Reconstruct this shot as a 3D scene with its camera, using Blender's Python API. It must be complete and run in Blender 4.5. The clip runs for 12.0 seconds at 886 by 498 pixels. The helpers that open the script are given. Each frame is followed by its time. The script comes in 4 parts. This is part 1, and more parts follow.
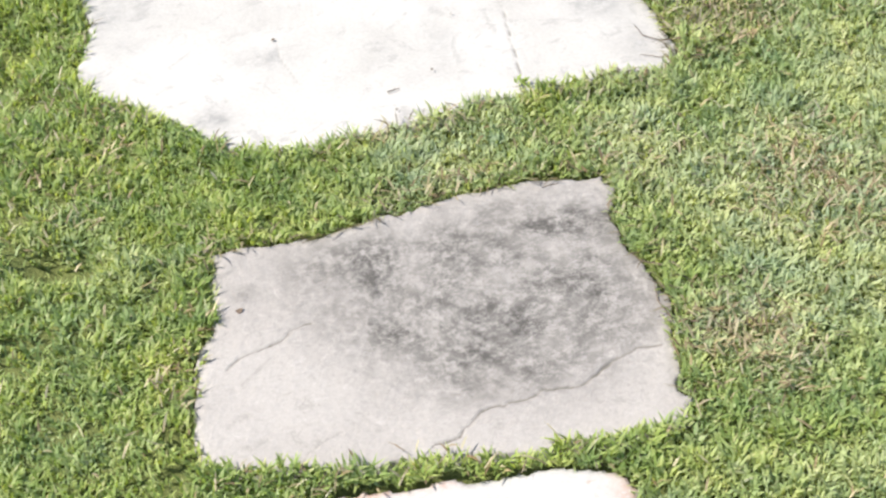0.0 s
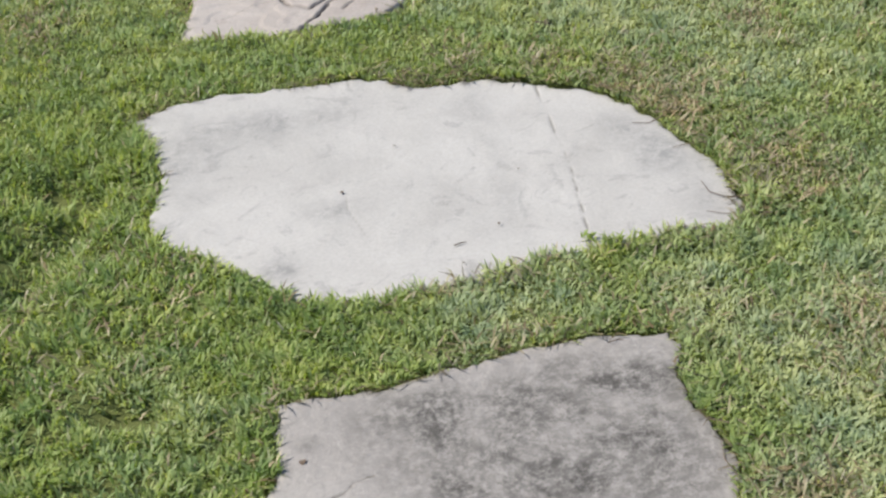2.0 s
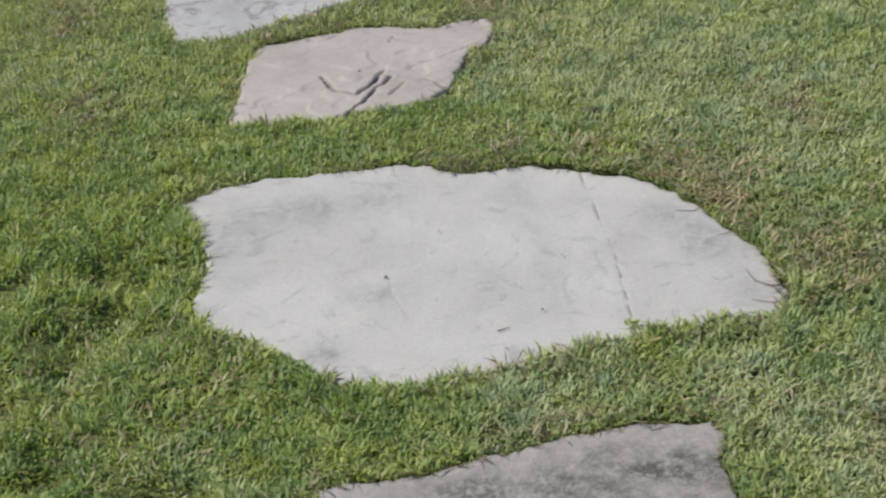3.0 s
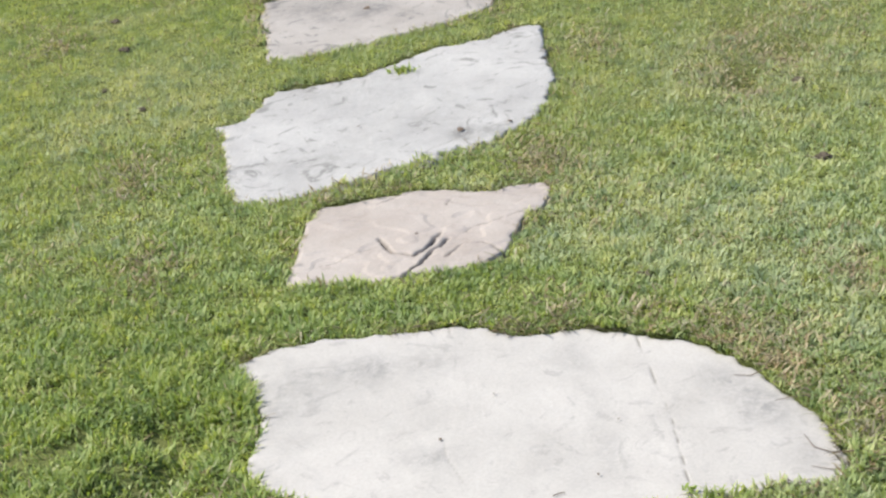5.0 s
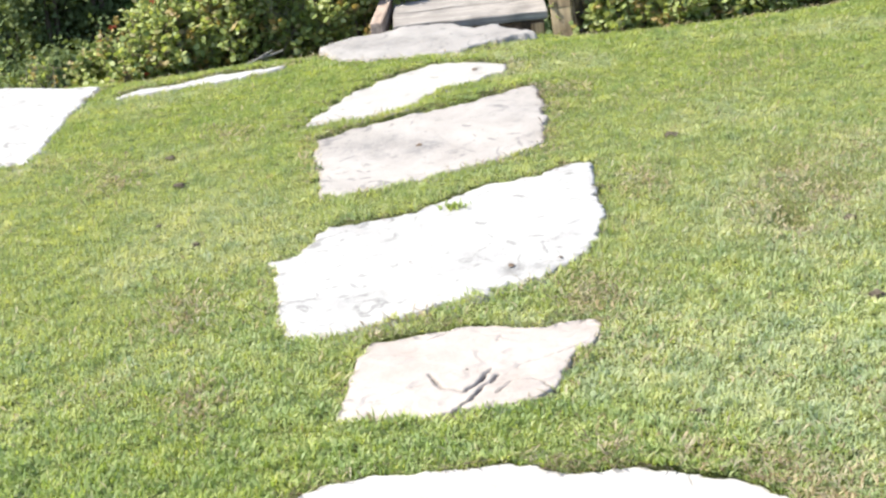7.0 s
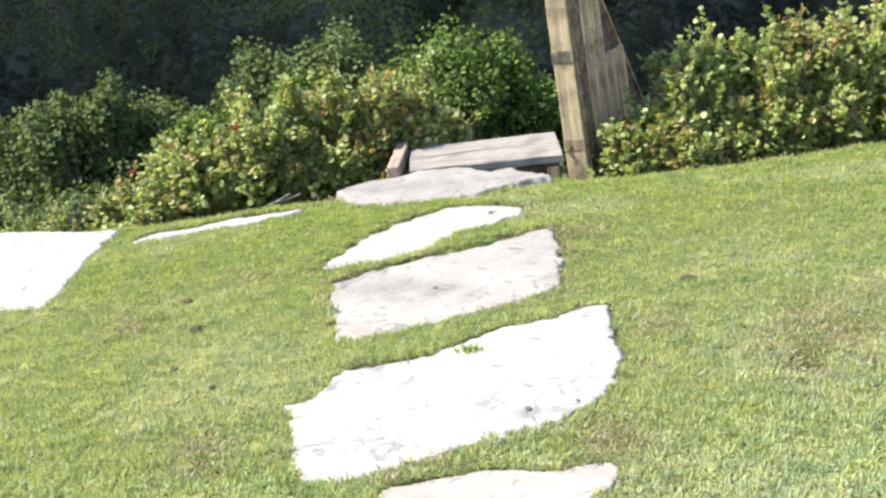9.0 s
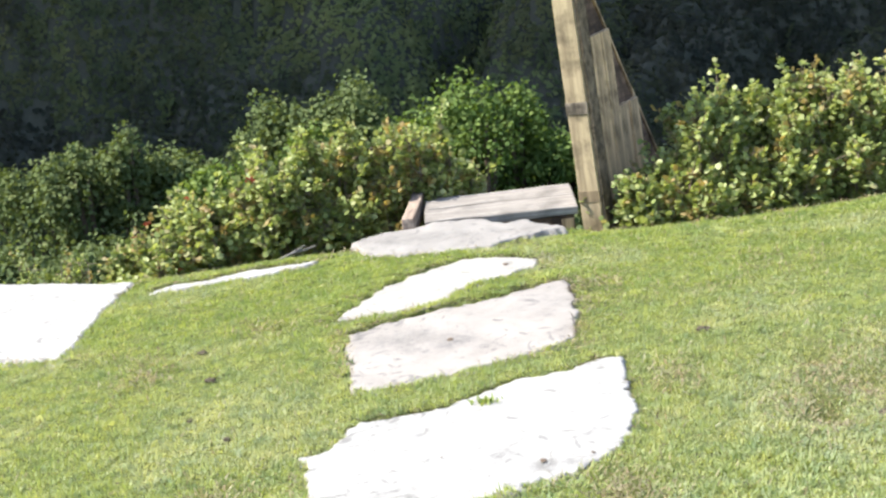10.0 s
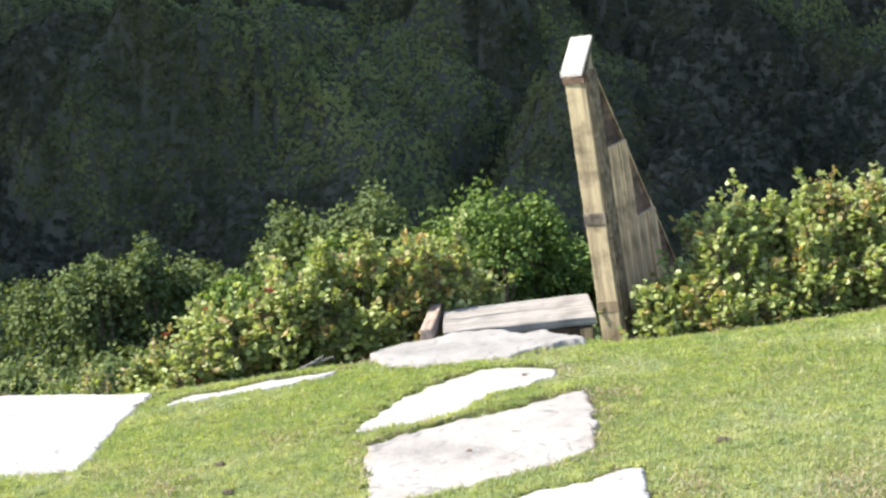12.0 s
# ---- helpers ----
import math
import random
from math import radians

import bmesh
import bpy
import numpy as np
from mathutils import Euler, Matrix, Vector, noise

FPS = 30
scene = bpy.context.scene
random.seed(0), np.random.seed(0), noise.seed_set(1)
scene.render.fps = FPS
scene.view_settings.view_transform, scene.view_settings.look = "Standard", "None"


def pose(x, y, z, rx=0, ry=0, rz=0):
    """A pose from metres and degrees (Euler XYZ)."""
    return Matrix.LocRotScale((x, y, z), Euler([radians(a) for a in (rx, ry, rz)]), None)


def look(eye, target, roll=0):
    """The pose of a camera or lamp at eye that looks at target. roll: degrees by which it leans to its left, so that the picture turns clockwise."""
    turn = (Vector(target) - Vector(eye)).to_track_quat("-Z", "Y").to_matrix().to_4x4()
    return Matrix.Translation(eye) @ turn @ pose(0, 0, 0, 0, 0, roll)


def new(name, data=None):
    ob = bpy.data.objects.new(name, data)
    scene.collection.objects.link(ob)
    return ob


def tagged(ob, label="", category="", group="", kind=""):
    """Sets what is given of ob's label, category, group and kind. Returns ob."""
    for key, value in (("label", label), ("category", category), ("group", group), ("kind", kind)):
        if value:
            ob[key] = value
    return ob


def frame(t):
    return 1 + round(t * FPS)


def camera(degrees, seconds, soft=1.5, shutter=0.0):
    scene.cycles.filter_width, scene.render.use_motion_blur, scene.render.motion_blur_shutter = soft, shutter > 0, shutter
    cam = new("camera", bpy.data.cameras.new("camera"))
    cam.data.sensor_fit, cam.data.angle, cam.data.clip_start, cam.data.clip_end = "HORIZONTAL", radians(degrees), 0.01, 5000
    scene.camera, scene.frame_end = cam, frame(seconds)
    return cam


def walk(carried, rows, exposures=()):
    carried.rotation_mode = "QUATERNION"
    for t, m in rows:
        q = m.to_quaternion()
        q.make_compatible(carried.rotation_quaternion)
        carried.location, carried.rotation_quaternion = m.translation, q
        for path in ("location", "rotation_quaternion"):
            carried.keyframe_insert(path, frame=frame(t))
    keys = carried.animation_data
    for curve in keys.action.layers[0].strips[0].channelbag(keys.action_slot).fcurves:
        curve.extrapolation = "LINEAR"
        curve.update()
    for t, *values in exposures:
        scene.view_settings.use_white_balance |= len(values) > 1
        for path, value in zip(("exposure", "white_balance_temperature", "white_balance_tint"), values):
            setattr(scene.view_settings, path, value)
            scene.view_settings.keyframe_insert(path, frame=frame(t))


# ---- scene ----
# ---------------------------------------------------------------- camera: it stands still and tilts up
EYE = 1.6
cam = camera(29.12, 12.0, soft=2.5)
ROWS = [
    (0.0, 50.398, 3.945, -10.141),
    (0.5, 50.852, 3.974, -10.202),
    (1.0, 52.727, 4.144, -9.778),
    (1.5, 54.124, 4.386, -8.793),
    (2.0, 55.708, 4.638, -7.897),
    (2.5, 57.069, 4.775, -6.845),
    (3.0, 58.705, 4.910, -6.328),
    (5.0, 64.313, 5.397, -4.452),
    (5.5, 65.234, 5.519, -3.957),
    (6.0, 66.398, 5.648, -3.419),
    (6.5, 67.696, 5.751, -3.121),
    (7.0, 69.035, 5.817, -2.769),
    (9.0, 73.883, 6.016, -2.254),
    (9.5, 74.720, 6.110, -2.129),
    (10.0, 75.664, 6.216, -1.789),
    (10.5, 76.614, 6.287, -1.384),
    (11.0, 77.847, 6.335, -1.305),
    (11.5, 78.627, 6.389, -1.311),
    (12.0, 79.434, 6.391, -1.189),
]
EXPOSURES = [(0.0, 1.26, 6500, 10), (0.5, 1.24, 6500, 10), (1.0, 1.12, 6480, 10), (1.5, 0.88, 6440, 10), (2.0, 0.66, 6400, 10), (2.5, 0.46, 6370, 10), (3.0, 0.35, 6330, 10), (5.0, 0.95, 6480, 10), (5.5, 1.14, 6500, 10),
             (6.5, 1.46, 6500, 10), (7.0, 1.55, 6500, 10), (9.5, 1.58, 6500, 10), (12.0, 1.68, 6500, 10)]
walk(cam, [(t, pose(0, 0, EYE, rx, ry, rz)) for t, rx, ry, rz in ROWS], EXPOSURES)

# ---------------------------------------------------------------- sky and sun: high sun to the left
SUN_EL, SUN_AZ = 51.0, -87.0
world = bpy.data.worlds.new("sky")
scene.world = world
world.use_nodes = True
wn = world.node_tree.nodes
sky = wn.new("ShaderNodeTexSky")
sky.sky_type = "NISHITA"
sky.sun_disc = False
sky.sun_elevation, sky.sun_rotation = radians(SUN_EL), radians(SUN_AZ)
wn["Background"].inputs["Strength"].default_value = 0.13
world.node_tree.links.new(sky.outputs[0], wn["Background"].inputs["Color"])
sun_data = bpy.data.lights.new("sun", "SUN")
sun_data.energy, sun_data.angle, sun_data.color = 4.6, radians(0.53), (1.0, 0.955, 0.88)
sun = new("sun", sun_data)
_toward = Vector((math.sin(radians(SUN_AZ)) * math.cos(radians(SUN_EL)), math.cos(radians(SUN_AZ)) * math.cos(radians(SUN_EL)), math.sin(radians(SUN_EL))))
sun.matrix_world = look(_toward * 50, (0, 0, 0))

# ---------------------------------------------------------------- material helpers
def material(name, rough=0.8, spec=0.3):
    m = bpy.data.materials.new(name)
    m.use_nodes = True
    b = m.node_tree.nodes["Principled BSDF"]
    b.inputs["Roughness"].default_value = rough
    b.inputs["Specular IOR Level"].default_value = spec
    return m, m.node_tree.nodes, m.node_tree.links, b


def noise_node(n, l, vec, scale, detail=4.0, rough=0.55, distortion=0.0):
    t = n.new("ShaderNodeTexNoise")
    t.inputs["Scale"].default_value, t.inputs["Detail"].default_value = scale, detail
    t.inputs["Roughness"].default_value, t.inputs["Distortion"].default_value = rough, distortion
    l.new(vec, t.inputs["Vector"])
    return t.outputs["Fac"]


def ramp(n, l, fac, stops):
    r = n.new("ShaderNodeValToRGB")
    e = r.color_ramp.elements
    while len(e) < len(stops):
        e.new(0.5)
    for el, (p, c) in zip(e, stops):
        el.position = p
        el.color = (*c, 1) if len(c) == 3 else c
    l.new(fac, r.inputs["Fac"])
    return r.outputs["Color"]


def grey(v):
    return (v, v, v)


def mix(n, l, fac, a, b, mode="MIX"):
    x = n.new("ShaderNodeMix")
    x.data_type, x.blend_type = "RGBA", mode
    if isinstance(fac, (int, float)):
        x.inputs["Factor"].default_value = fac
    else:
        l.new(fac, x.inputs["Factor"])
    for s, v in ((6, a), (7, b)):
        if isinstance(v, tuple):
            x.inputs[s].default_value = (*v, 1)
        else:
            l.new(v, x.inputs[s])
    return x.outputs[2]


def coords(n):
    return n.new("ShaderNodeTexCoord").outputs["Object"]


def bump(n, l, b, height, strength=0.4, distance=0.003):
    x = n.new("ShaderNodeBump")
    x.inputs["Strength"].default_value, x.inputs["Distance"].default_value = strength, distance
    l.new(height, x.inputs["Height"])
    l.new(x.outputs["Normal"], b.inputs["Normal"])


def attribute(n, name):
    a = n.new("ShaderNodeAttribute")
    a.attribute_name = name
    return a.outputs["Fac"]


def leafy(name, stops, patch=None, translucent=0.42, rough=0.5, spec=0.3, patch_scale=2.2, glow=(1.25, 1.25, 0.55)):
    """Leaves and blades: a colour per leaf, drifting in patches, with light coming through."""
    m, n, l, b = material(name, rough, spec)
    geo = n.new("ShaderNodeNewGeometry")
    col = ramp(n, l, geo.outputs["Random Per Island"], stops)
    pos = coords(n)
    if patch:
        col = mix(n, l, attribute(n, "pale"), col, patch)
    small = noise_node(n, l, pos, patch_scale * 4.5, 3.0)
    col = mix(n, l, 0.6, col, ramp(n, l, small, [(0.32, (0.45, 0.62, 0.62)), (0.66, (1.0, 1.0, 0.9))]), "MULTIPLY")
    tiny = noise_node(n, l, pos, patch_scale * 14.0, 2.0)
    col = mix(n, l, 0.6, col, ramp(n, l, tiny, [(0.35, (0.62, 0.72, 0.8)), (0.62, (1.0, 1.0, 0.85))]), "MULTIPLY")
    l.new(col, b.inputs["Base Color"])
    tr = n.new("ShaderNodeBsdfTranslucent")
    l.new(mix(n, l, 1.0, col, glow, "MULTIPLY"), tr.inputs["Color"])
    ms = n.new("ShaderNodeMixShader")
    ms.inputs[0].default_value = translucent
    l.new(b.outputs[0], ms.inputs[1])
    l.new(tr.outputs[0], ms.inputs[2])
    l.new(ms.outputs[0], n["Material Output"].inputs["Surface"])
    return m


def stone_material(name, light, dark, stain, vein=0.25, dirt=(0.10, 0.09, 0.075), relief=0.4, flecks=0.0):
    m, n, l, b = material(name, 0.78, 0.3)
    pos = coords(n)
    cloud = noise_node(n, l, pos, 5.0, 5.0, 0.6, 0.6)
    col = mix(n, l, ramp(n, l, cloud, [(0.38, grey(0)), (0.72, grey(1))]), light, dark)
    streak = noise_node(n, l, pos, 9.0, 8.0, 0.7, 2.2)
    col = mix(n, l, ramp(n, l, streak, [(0.56, grey(0)), (0.64, grey(vein)), (0.70, grey(0))]), col, stain)
    grain = noise_node(n, l, pos, 160.0, 4.0, 0.7)
    col = mix(n, l, 0.35, col, ramp(n, l, grain, [(0.25, grey(0.55)), (0.6, grey(1.0))]), "MULTIPLY")
    blot = noise_node(n, l, pos, 36.0, 10.0, 0.85)
    patches = n.new("ShaderNodeMath")
    patches.operation = "MULTIPLY"
    l.new(attribute(n, "stain"), patches.inputs[0])
    l.new(ramp(n, l, blot, [(0.40, grey(0.12)), (0.55, grey(1.0))]), patches.inputs[1])
    col = mix(n, l, patches.outputs[0], col, stain)
    if flecks:
        fleck = noise_node(n, l, pos, 48.0, 6.0, 0.75, 0.8)
        col = mix(n, l, ramp(n, l, fleck, [(0.60, grey(0)), (0.70, grey(flecks))]), col, tuple(v * 1.5 for v in light))
        soot = noise_node(n, l, pos, 120.0, 4.0, 0.7)
        col = mix(n, l, ramp(n, l, soot, [(0.30, grey(0.7 * flecks)), (0.42, grey(0))]), col, stain)
    col = mix(n, l, attribute(n, "crack"), col, dirt)
    l.new(col, b.inputs["Base Color"])
    bump(n, l, b, noise_node(n, l, pos, 70.0, 8.0, 0.7), relief, 0.004)
    return m


def wood_material(name, light, dark, axis, fine=60.0, knots=0.5):
    m, n, l, b = material(name, 0.82, 0.2)
    mp = n.new("ShaderNodeMapping")
    l.new(coords(n), mp.inputs["Vector"])
    mp.inputs["Scale"].default_value = [0.05 if i == axis else 1.0 for i in range(3)]
    grain = noise_node(n, l, mp.outputs[0], fine, 6.0, 0.65, 0.4)
    col = mix(n, l, ramp(n, l, grain, [(0.36, grey(0)), (0.62, grey(1))]), dark, light)
    blot = noise_node(n, l, coords(n), 7.0, 4.0, 0.6)
    col = mix(n, l, ramp(n, l, blot, [(0.48, grey(0)), (0.7, grey(knots))]), col, tuple(v * 0.35 for v in dark))
    l.new(col, b.inputs["Base Color"])
    bump(n, l, b, grain, 0.6, 0.003)
    return m


GRASS = leafy("grass_blades", [(0.0, (0.255, 0.318, 0.074)), (0.5, (0.345, 0.392, 0.108)), (0.9, (0.43, 0.45, 0.165)), (1.0, (0.48, 0.43, 0.25))],
              patch=(0.505, 0.49, 0.315), patch_scale=1.7, translucent=0.45, rough=0.5, spec=0.3)
NEAR_GRASS = leafy("near_grass_blades", [(0.0, (0.25, 0.315, 0.090)), (0.5, (0.338, 0.390, 0.130)), (0.9, (0.425, 0.45, 0.187)), (1.0, (0.48, 0.44, 0.25))],
                   patch=(0.49, 0.50, 0.32), patch_scale=1.7, translucent=0.45, rough=0.5, spec=0.3)
STRAW = leafy("dry_grass", [(0.0, (0.16, 0.10, 0.055)), (0.5, (0.30, 0.22, 0.13)), (1.0, (0.46, 0.38, 0.25))], translucent=0.25, glow=(1, 1, 1))
THATCH = leafy("dark_thatch", [(0.0, (0.055, 0.036, 0.022)), (0.5, (0.135, 0.095, 0.055)), (1.0, (0.30, 0.235, 0.14))], translucent=0.15, glow=(1, 1, 1))
HEDGE = leafy("shrub_leaves", [(0.0, (0.20, 0.235, 0.075)), (0.30, (0.33, 0.36, 0.12)), (0.60, (0.43, 0.45, 0.17)), (0.90, (0.52, 0.52, 0.25)), (1.0, (0.42, 0.32, 0.17))],
              patch=(0.44, 0.27, 0.13), translucent=0.42, rough=0.46, spec=0.3, patch_scale=6.0, glow=(1.1, 1.1, 0.6))
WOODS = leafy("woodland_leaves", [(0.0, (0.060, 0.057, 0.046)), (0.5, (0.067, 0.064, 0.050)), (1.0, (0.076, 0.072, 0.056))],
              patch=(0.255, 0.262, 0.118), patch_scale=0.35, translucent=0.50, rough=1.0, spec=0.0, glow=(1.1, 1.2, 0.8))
GULLY_LEAVES = leafy("gully_tree_leaves", [(0.0, (0.10, 0.125, 0.05)), (0.6, (0.145, 0.17, 0.072)), (1.0, (0.18, 0.205, 0.095))], translucent=0.3, rough=0.8, spec=0.1, patch_scale=1.2)
CREEPER = leafy("bright_bush_leaves", [(0.0, (0.095, 0.14, 0.036)), (0.6, (0.15, 0.205, 0.056)), (1.0, (0.20, 0.255, 0.08))], translucent=0.36, rough=0.7, spec=0.15, patch_scale=1.2)


def soil_material():
    m, n, l, b = material("soil_and_thatch", 0.95, 0.1)
    pos = coords(n)
    col = mix(n, l, noise_node(n, l, pos, 24.0, 6.0, 0.7), (0.062, 0.085, 0.024), (0.135, 0.14, 0.05))
    sep = n.new("ShaderNodeSeparateXYZ")
    l.new(pos, sep.inputs[0])
    away = n.new("ShaderNodeMapRange")
    away.inputs["From Min"].default_value, away.inputs["From Max"].default_value = 7.2, 10.0
    l.new(sep.outputs["Y"], away.inputs["Value"])
    litter = mix(n, l, noise_node(n, l, pos, 3.0, 6.0, 0.7), (0.026, 0.034, 0.017), (0.052, 0.058, 0.032))
    col = mix(n, l, away.outputs[0], col, litter)
    l.new(col, b.inputs["Base Color"])
    bump(n, l, b, noise_node(n, l, pos, 90.0, 6.0, 0.7), 0.8, 0.01)
    return m


def plain(name, a, bcol, scale=40.0, rough=0.85, spec=0.2, relief=0.4):
    m, n, l, b = material(name, rough, spec)
    pos = coords(n)
    f = noise_node(n, l, pos, scale, 5.0, 0.65)
    l.new(mix(n, l, ramp(n, l, f, [(0.3, grey(0)), (0.7, grey(1))]), a, bcol), b.inputs["Base Color"])
    bump(n, l, b, f, relief, 0.003)
    return m


SOIL = soil_material()
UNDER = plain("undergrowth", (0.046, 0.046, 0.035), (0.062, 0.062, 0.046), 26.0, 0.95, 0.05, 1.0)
BARK = plain("bark", (0.10, 0.075, 0.05), (0.20, 0.16, 0.12), 60.0)
CLOD = plain("dark_earth", (0.035, 0.03, 0.02), (0.10, 0.08, 0.055), 90.0)
DEAD = plain("dead_wood", (0.14, 0.13, 0.115), (0.26, 0.24, 0.22), 50.0)
TWIG = plain("twig_brown", (0.06, 0.045, 0.035), (0.14, 0.10, 0.07), 80.0)
PETAL = plain("red_petals", (0.55, 0.06, 0.06), (0.72, 0.15, 0.13), 60.0, 0.55, 0.3, 0.1)
CONCRETE = stone_material("weathered_concrete", (0.285, 0.263, 0.241), (0.235, 0.215, 0.196), (0.056, 0.051, 0.045), 0.25, relief=0.7, flecks=0.3)
PALE = stone_material("pale_concrete", (0.346, 0.330, 0.306), (0.288, 0.274, 0.253), (0.13, 0.128, 0.124), 0.35, relief=0.25)
PINK = stone_material("pink_sandstone", (0.305, 0.273, 0.245), (0.255, 0.221, 0.194), (0.155, 0.118, 0.10), 0.3, dirt=(0.035, 0.03, 0.026), relief=0.5)
WHITE = stone_material("white_limestone", (0.325, 0.317, 0.303), (0.255, 0.248, 0.238), (0.11, 0.108, 0.10), 0.8, relief=0.6)
MARBLE = stone_material("veined_stone", (0.288, 0.266, 0.243), (0.215, 0.196, 0.177), (0.10, 0.096, 0.093), 0.9, relief=0.4)
PLANK = wood_material("weathered_plank", (0.28, 0.26, 0.235), (0.135, 0.12, 0.105), 0, 55.0, 0.5)
POSTWOOD = wood_material("post_timber", (0.45, 0.36, 0.22), (0.21, 0.16, 0.10), 2, 30.0, 0.95)
BOARDWOOD = wood_material("board_timber", (0.70, 0.47, 0.27), (0.20, 0.125, 0.07), 2, 26.0, 0.9)
RAILWOOD = wood_material("brown_rail", (0.155, 0.10, 0.068), (0.07, 0.046, 0.032), 1, 45.0, 0.7)

STAINED = wood_material("stained_side", (0.30, 0.25, 0.19), (0.022, 0.017, 0.013), 2, 16.0, 1.0)
# flaking mottle, with the post side's shade put into the colour
SHADED_FLAKING = plain("shaded_flaking_face", (0.028, 0.022, 0.016), (0.30, 0.215, 0.14), 22.0, 0.9, 0.1, 0.9)
SLOPEWOOD = wood_material("slope_timber", (0.24, 0.145, 0.095), (0.085, 0.05, 0.034), 1, 30.0, 1.0)

# ---------------------------------------------------------------- shape helpers
rng = np.random.default_rng(7)


def lattice(ix, iy, seed):
    h = (ix.astype(np.int64) * 374761393 + iy.astype(np.int64) * 668265263 + seed * 1442695041) & 0xFFFFFFFF
    h = ((h ^ (h >> 13)) * 1274126177) & 0xFFFFFFFF
    return ((h ^ (h >> 16)) & 0xFFFF) / 65535.0


def value_noise(x, y, seed=0):
    ix, iy = np.floor(x), np.floor(y)
    fx, fy = x - ix, y - iy
    fx, fy = fx * fx * (3 - 2 * fx), fy * fy * (3 - 2 * fy)
    a, b = lattice(ix, iy, seed), lattice(ix + 1, iy, seed)
    c, d = lattice(ix, iy + 1, seed), lattice(ix + 1, iy + 1, seed)
    return (a * (1 - fx) + b * fx) * (1 - fy) + (c * (1 - fx) + d * fx) * fy


def fbm(x, y, scale, seed=0, octaves=4):
    """Soft noise from -1 to 1."""
    total, amp, norm = 0.0, 1.0, 0.0
    for k in range(octaves):
        total = total + amp * (value_noise(x * scale, y * scale, seed + k * 17) * 2 - 1)
        norm, amp, scale = norm + amp, amp * 0.55, scale * 2.03
    return total / norm


def smooth(a, b, v):
    s = np.clip((v - a) / (b - a), 0, 1)
    return s * s * (3 - 2 * s)


def outline_distance(px, py, outline):
    """Metres inside (plus) or outside (minus) of a closed outline."""
    best, inside = np.full(px.shape, 1e9), np.zeros(px.shape, bool)
    for (ax, ay), (bx, by) in zip(outline, outline[1:] + outline[:1]):
        dx, dy = bx - ax, by - ay
        s = np.clip(((px - ax) * dx + (py - ay) * dy) / (dx * dx + dy * dy), 0, 1)
        best = np.minimum(best, (px - ax - s * dx) ** 2 + (py - ay - s * dy) ** 2)
        if dy != 0:
            inside ^= ((ay > py) != (by > py)) & (px < (py - ay) / dy * dx + ax)
    return np.sqrt(best) * np.where(inside, 1, -1)


def line_distance(px, py, line):
    best = np.full(px.shape, 1e9)
    for (ax, ay), (bx, by) in zip(line, line[1:]):
        dx, dy = bx - ax, by - ay
        s = np.clip(((px - ax) * dx + (py - ay) * dy) / (dx * dx + dy * dy), 0, 1)
        best = np.minimum(best, (px - ax - s * dx) ** 2 + (py - ay - s * dy) ** 2)
    return np.sqrt(best)


def mesh_of(name, verts, faces, mat, shade=False):
    """A mesh from number arrays: verts (n, 3), faces (m, 3) or (m, 4), or a list of both."""
    me = bpy.data.meshes.new(name)
    groups = faces if isinstance(faces, list) else [faces]
    flat = np.concatenate([f.ravel() for f in groups]).astype(np.int32)
    sizes = np.concatenate([np.full(len(f), f.shape[1]) for f in groups]).astype(np.int32)
    me.vertices.add(len(verts))
    me.vertices.foreach_set("co", np.asarray(verts, np.float32).ravel())
    me.loops.add(len(flat))
    me.loops.foreach_set("vertex_index", flat)
    me.polygons.add(len(sizes))
    me.polygons.foreach_set("loop_start", np.concatenate([[0], np.cumsum(sizes)[:-1]]).astype(np.int32))
    me.polygons.foreach_set("loop_total", sizes)
    if shade:
        me.polygons.foreach_set("use_smooth", np.ones(len(sizes), bool))
    me.update(calc_edges=True)
    me.validate()
    me.materials.append(mat)
    return me


def part(name, data, mat, parent, label=""):
    """Links a bmesh or a mesh as one object under a thing or a part."""
    if isinstance(data, bmesh.types.BMesh):
        me = bpy.data.meshes.new(name)
        data.to_mesh(me)
        data.free()
        me.materials.append(mat)
    else:
        me = data
    ob = new(name, me)
    ob.parent = parent
    return tagged(ob, label)


def thing(name, m, label, category, group="", kind=""):
    ob = new(name)
    ob.empty_display_size = 0.05
    ob.matrix_world = m
    return tagged(ob, label, category, group, kind)


def box(sx, sy, sz, centre=(0, 0, 0), bevel=0.004, wobble=0.0, cuts=0, seed=0):
    """A timber: bevelled, with slightly worn, uneven faces."""
    bm = bmesh.new()
    bmesh.ops.create_cube(bm, size=1.0, matrix=Matrix.Translation(centre) @ Matrix.Diagonal((sx, sy, sz, 1)))
    if bevel:
        bmesh.ops.bevel(bm, geom=bm.edges[:], offset=bevel, segments=2, affect="EDGES", profile=0.6)
    if cuts:
        long = [e for e in bm.edges if e.calc_length() > 0.5 * max(sx, sy, sz)]
        bmesh.ops.subdivide_edges(bm, edges=long, cuts=cuts, use_grid_fill=True)
    if wobble:
        for v in bm.verts:
            v.co += wobble * Vector(noise.noise_vector(v.co * 9.0 + Vector((seed, seed * 2.1, 0))))
    return bm


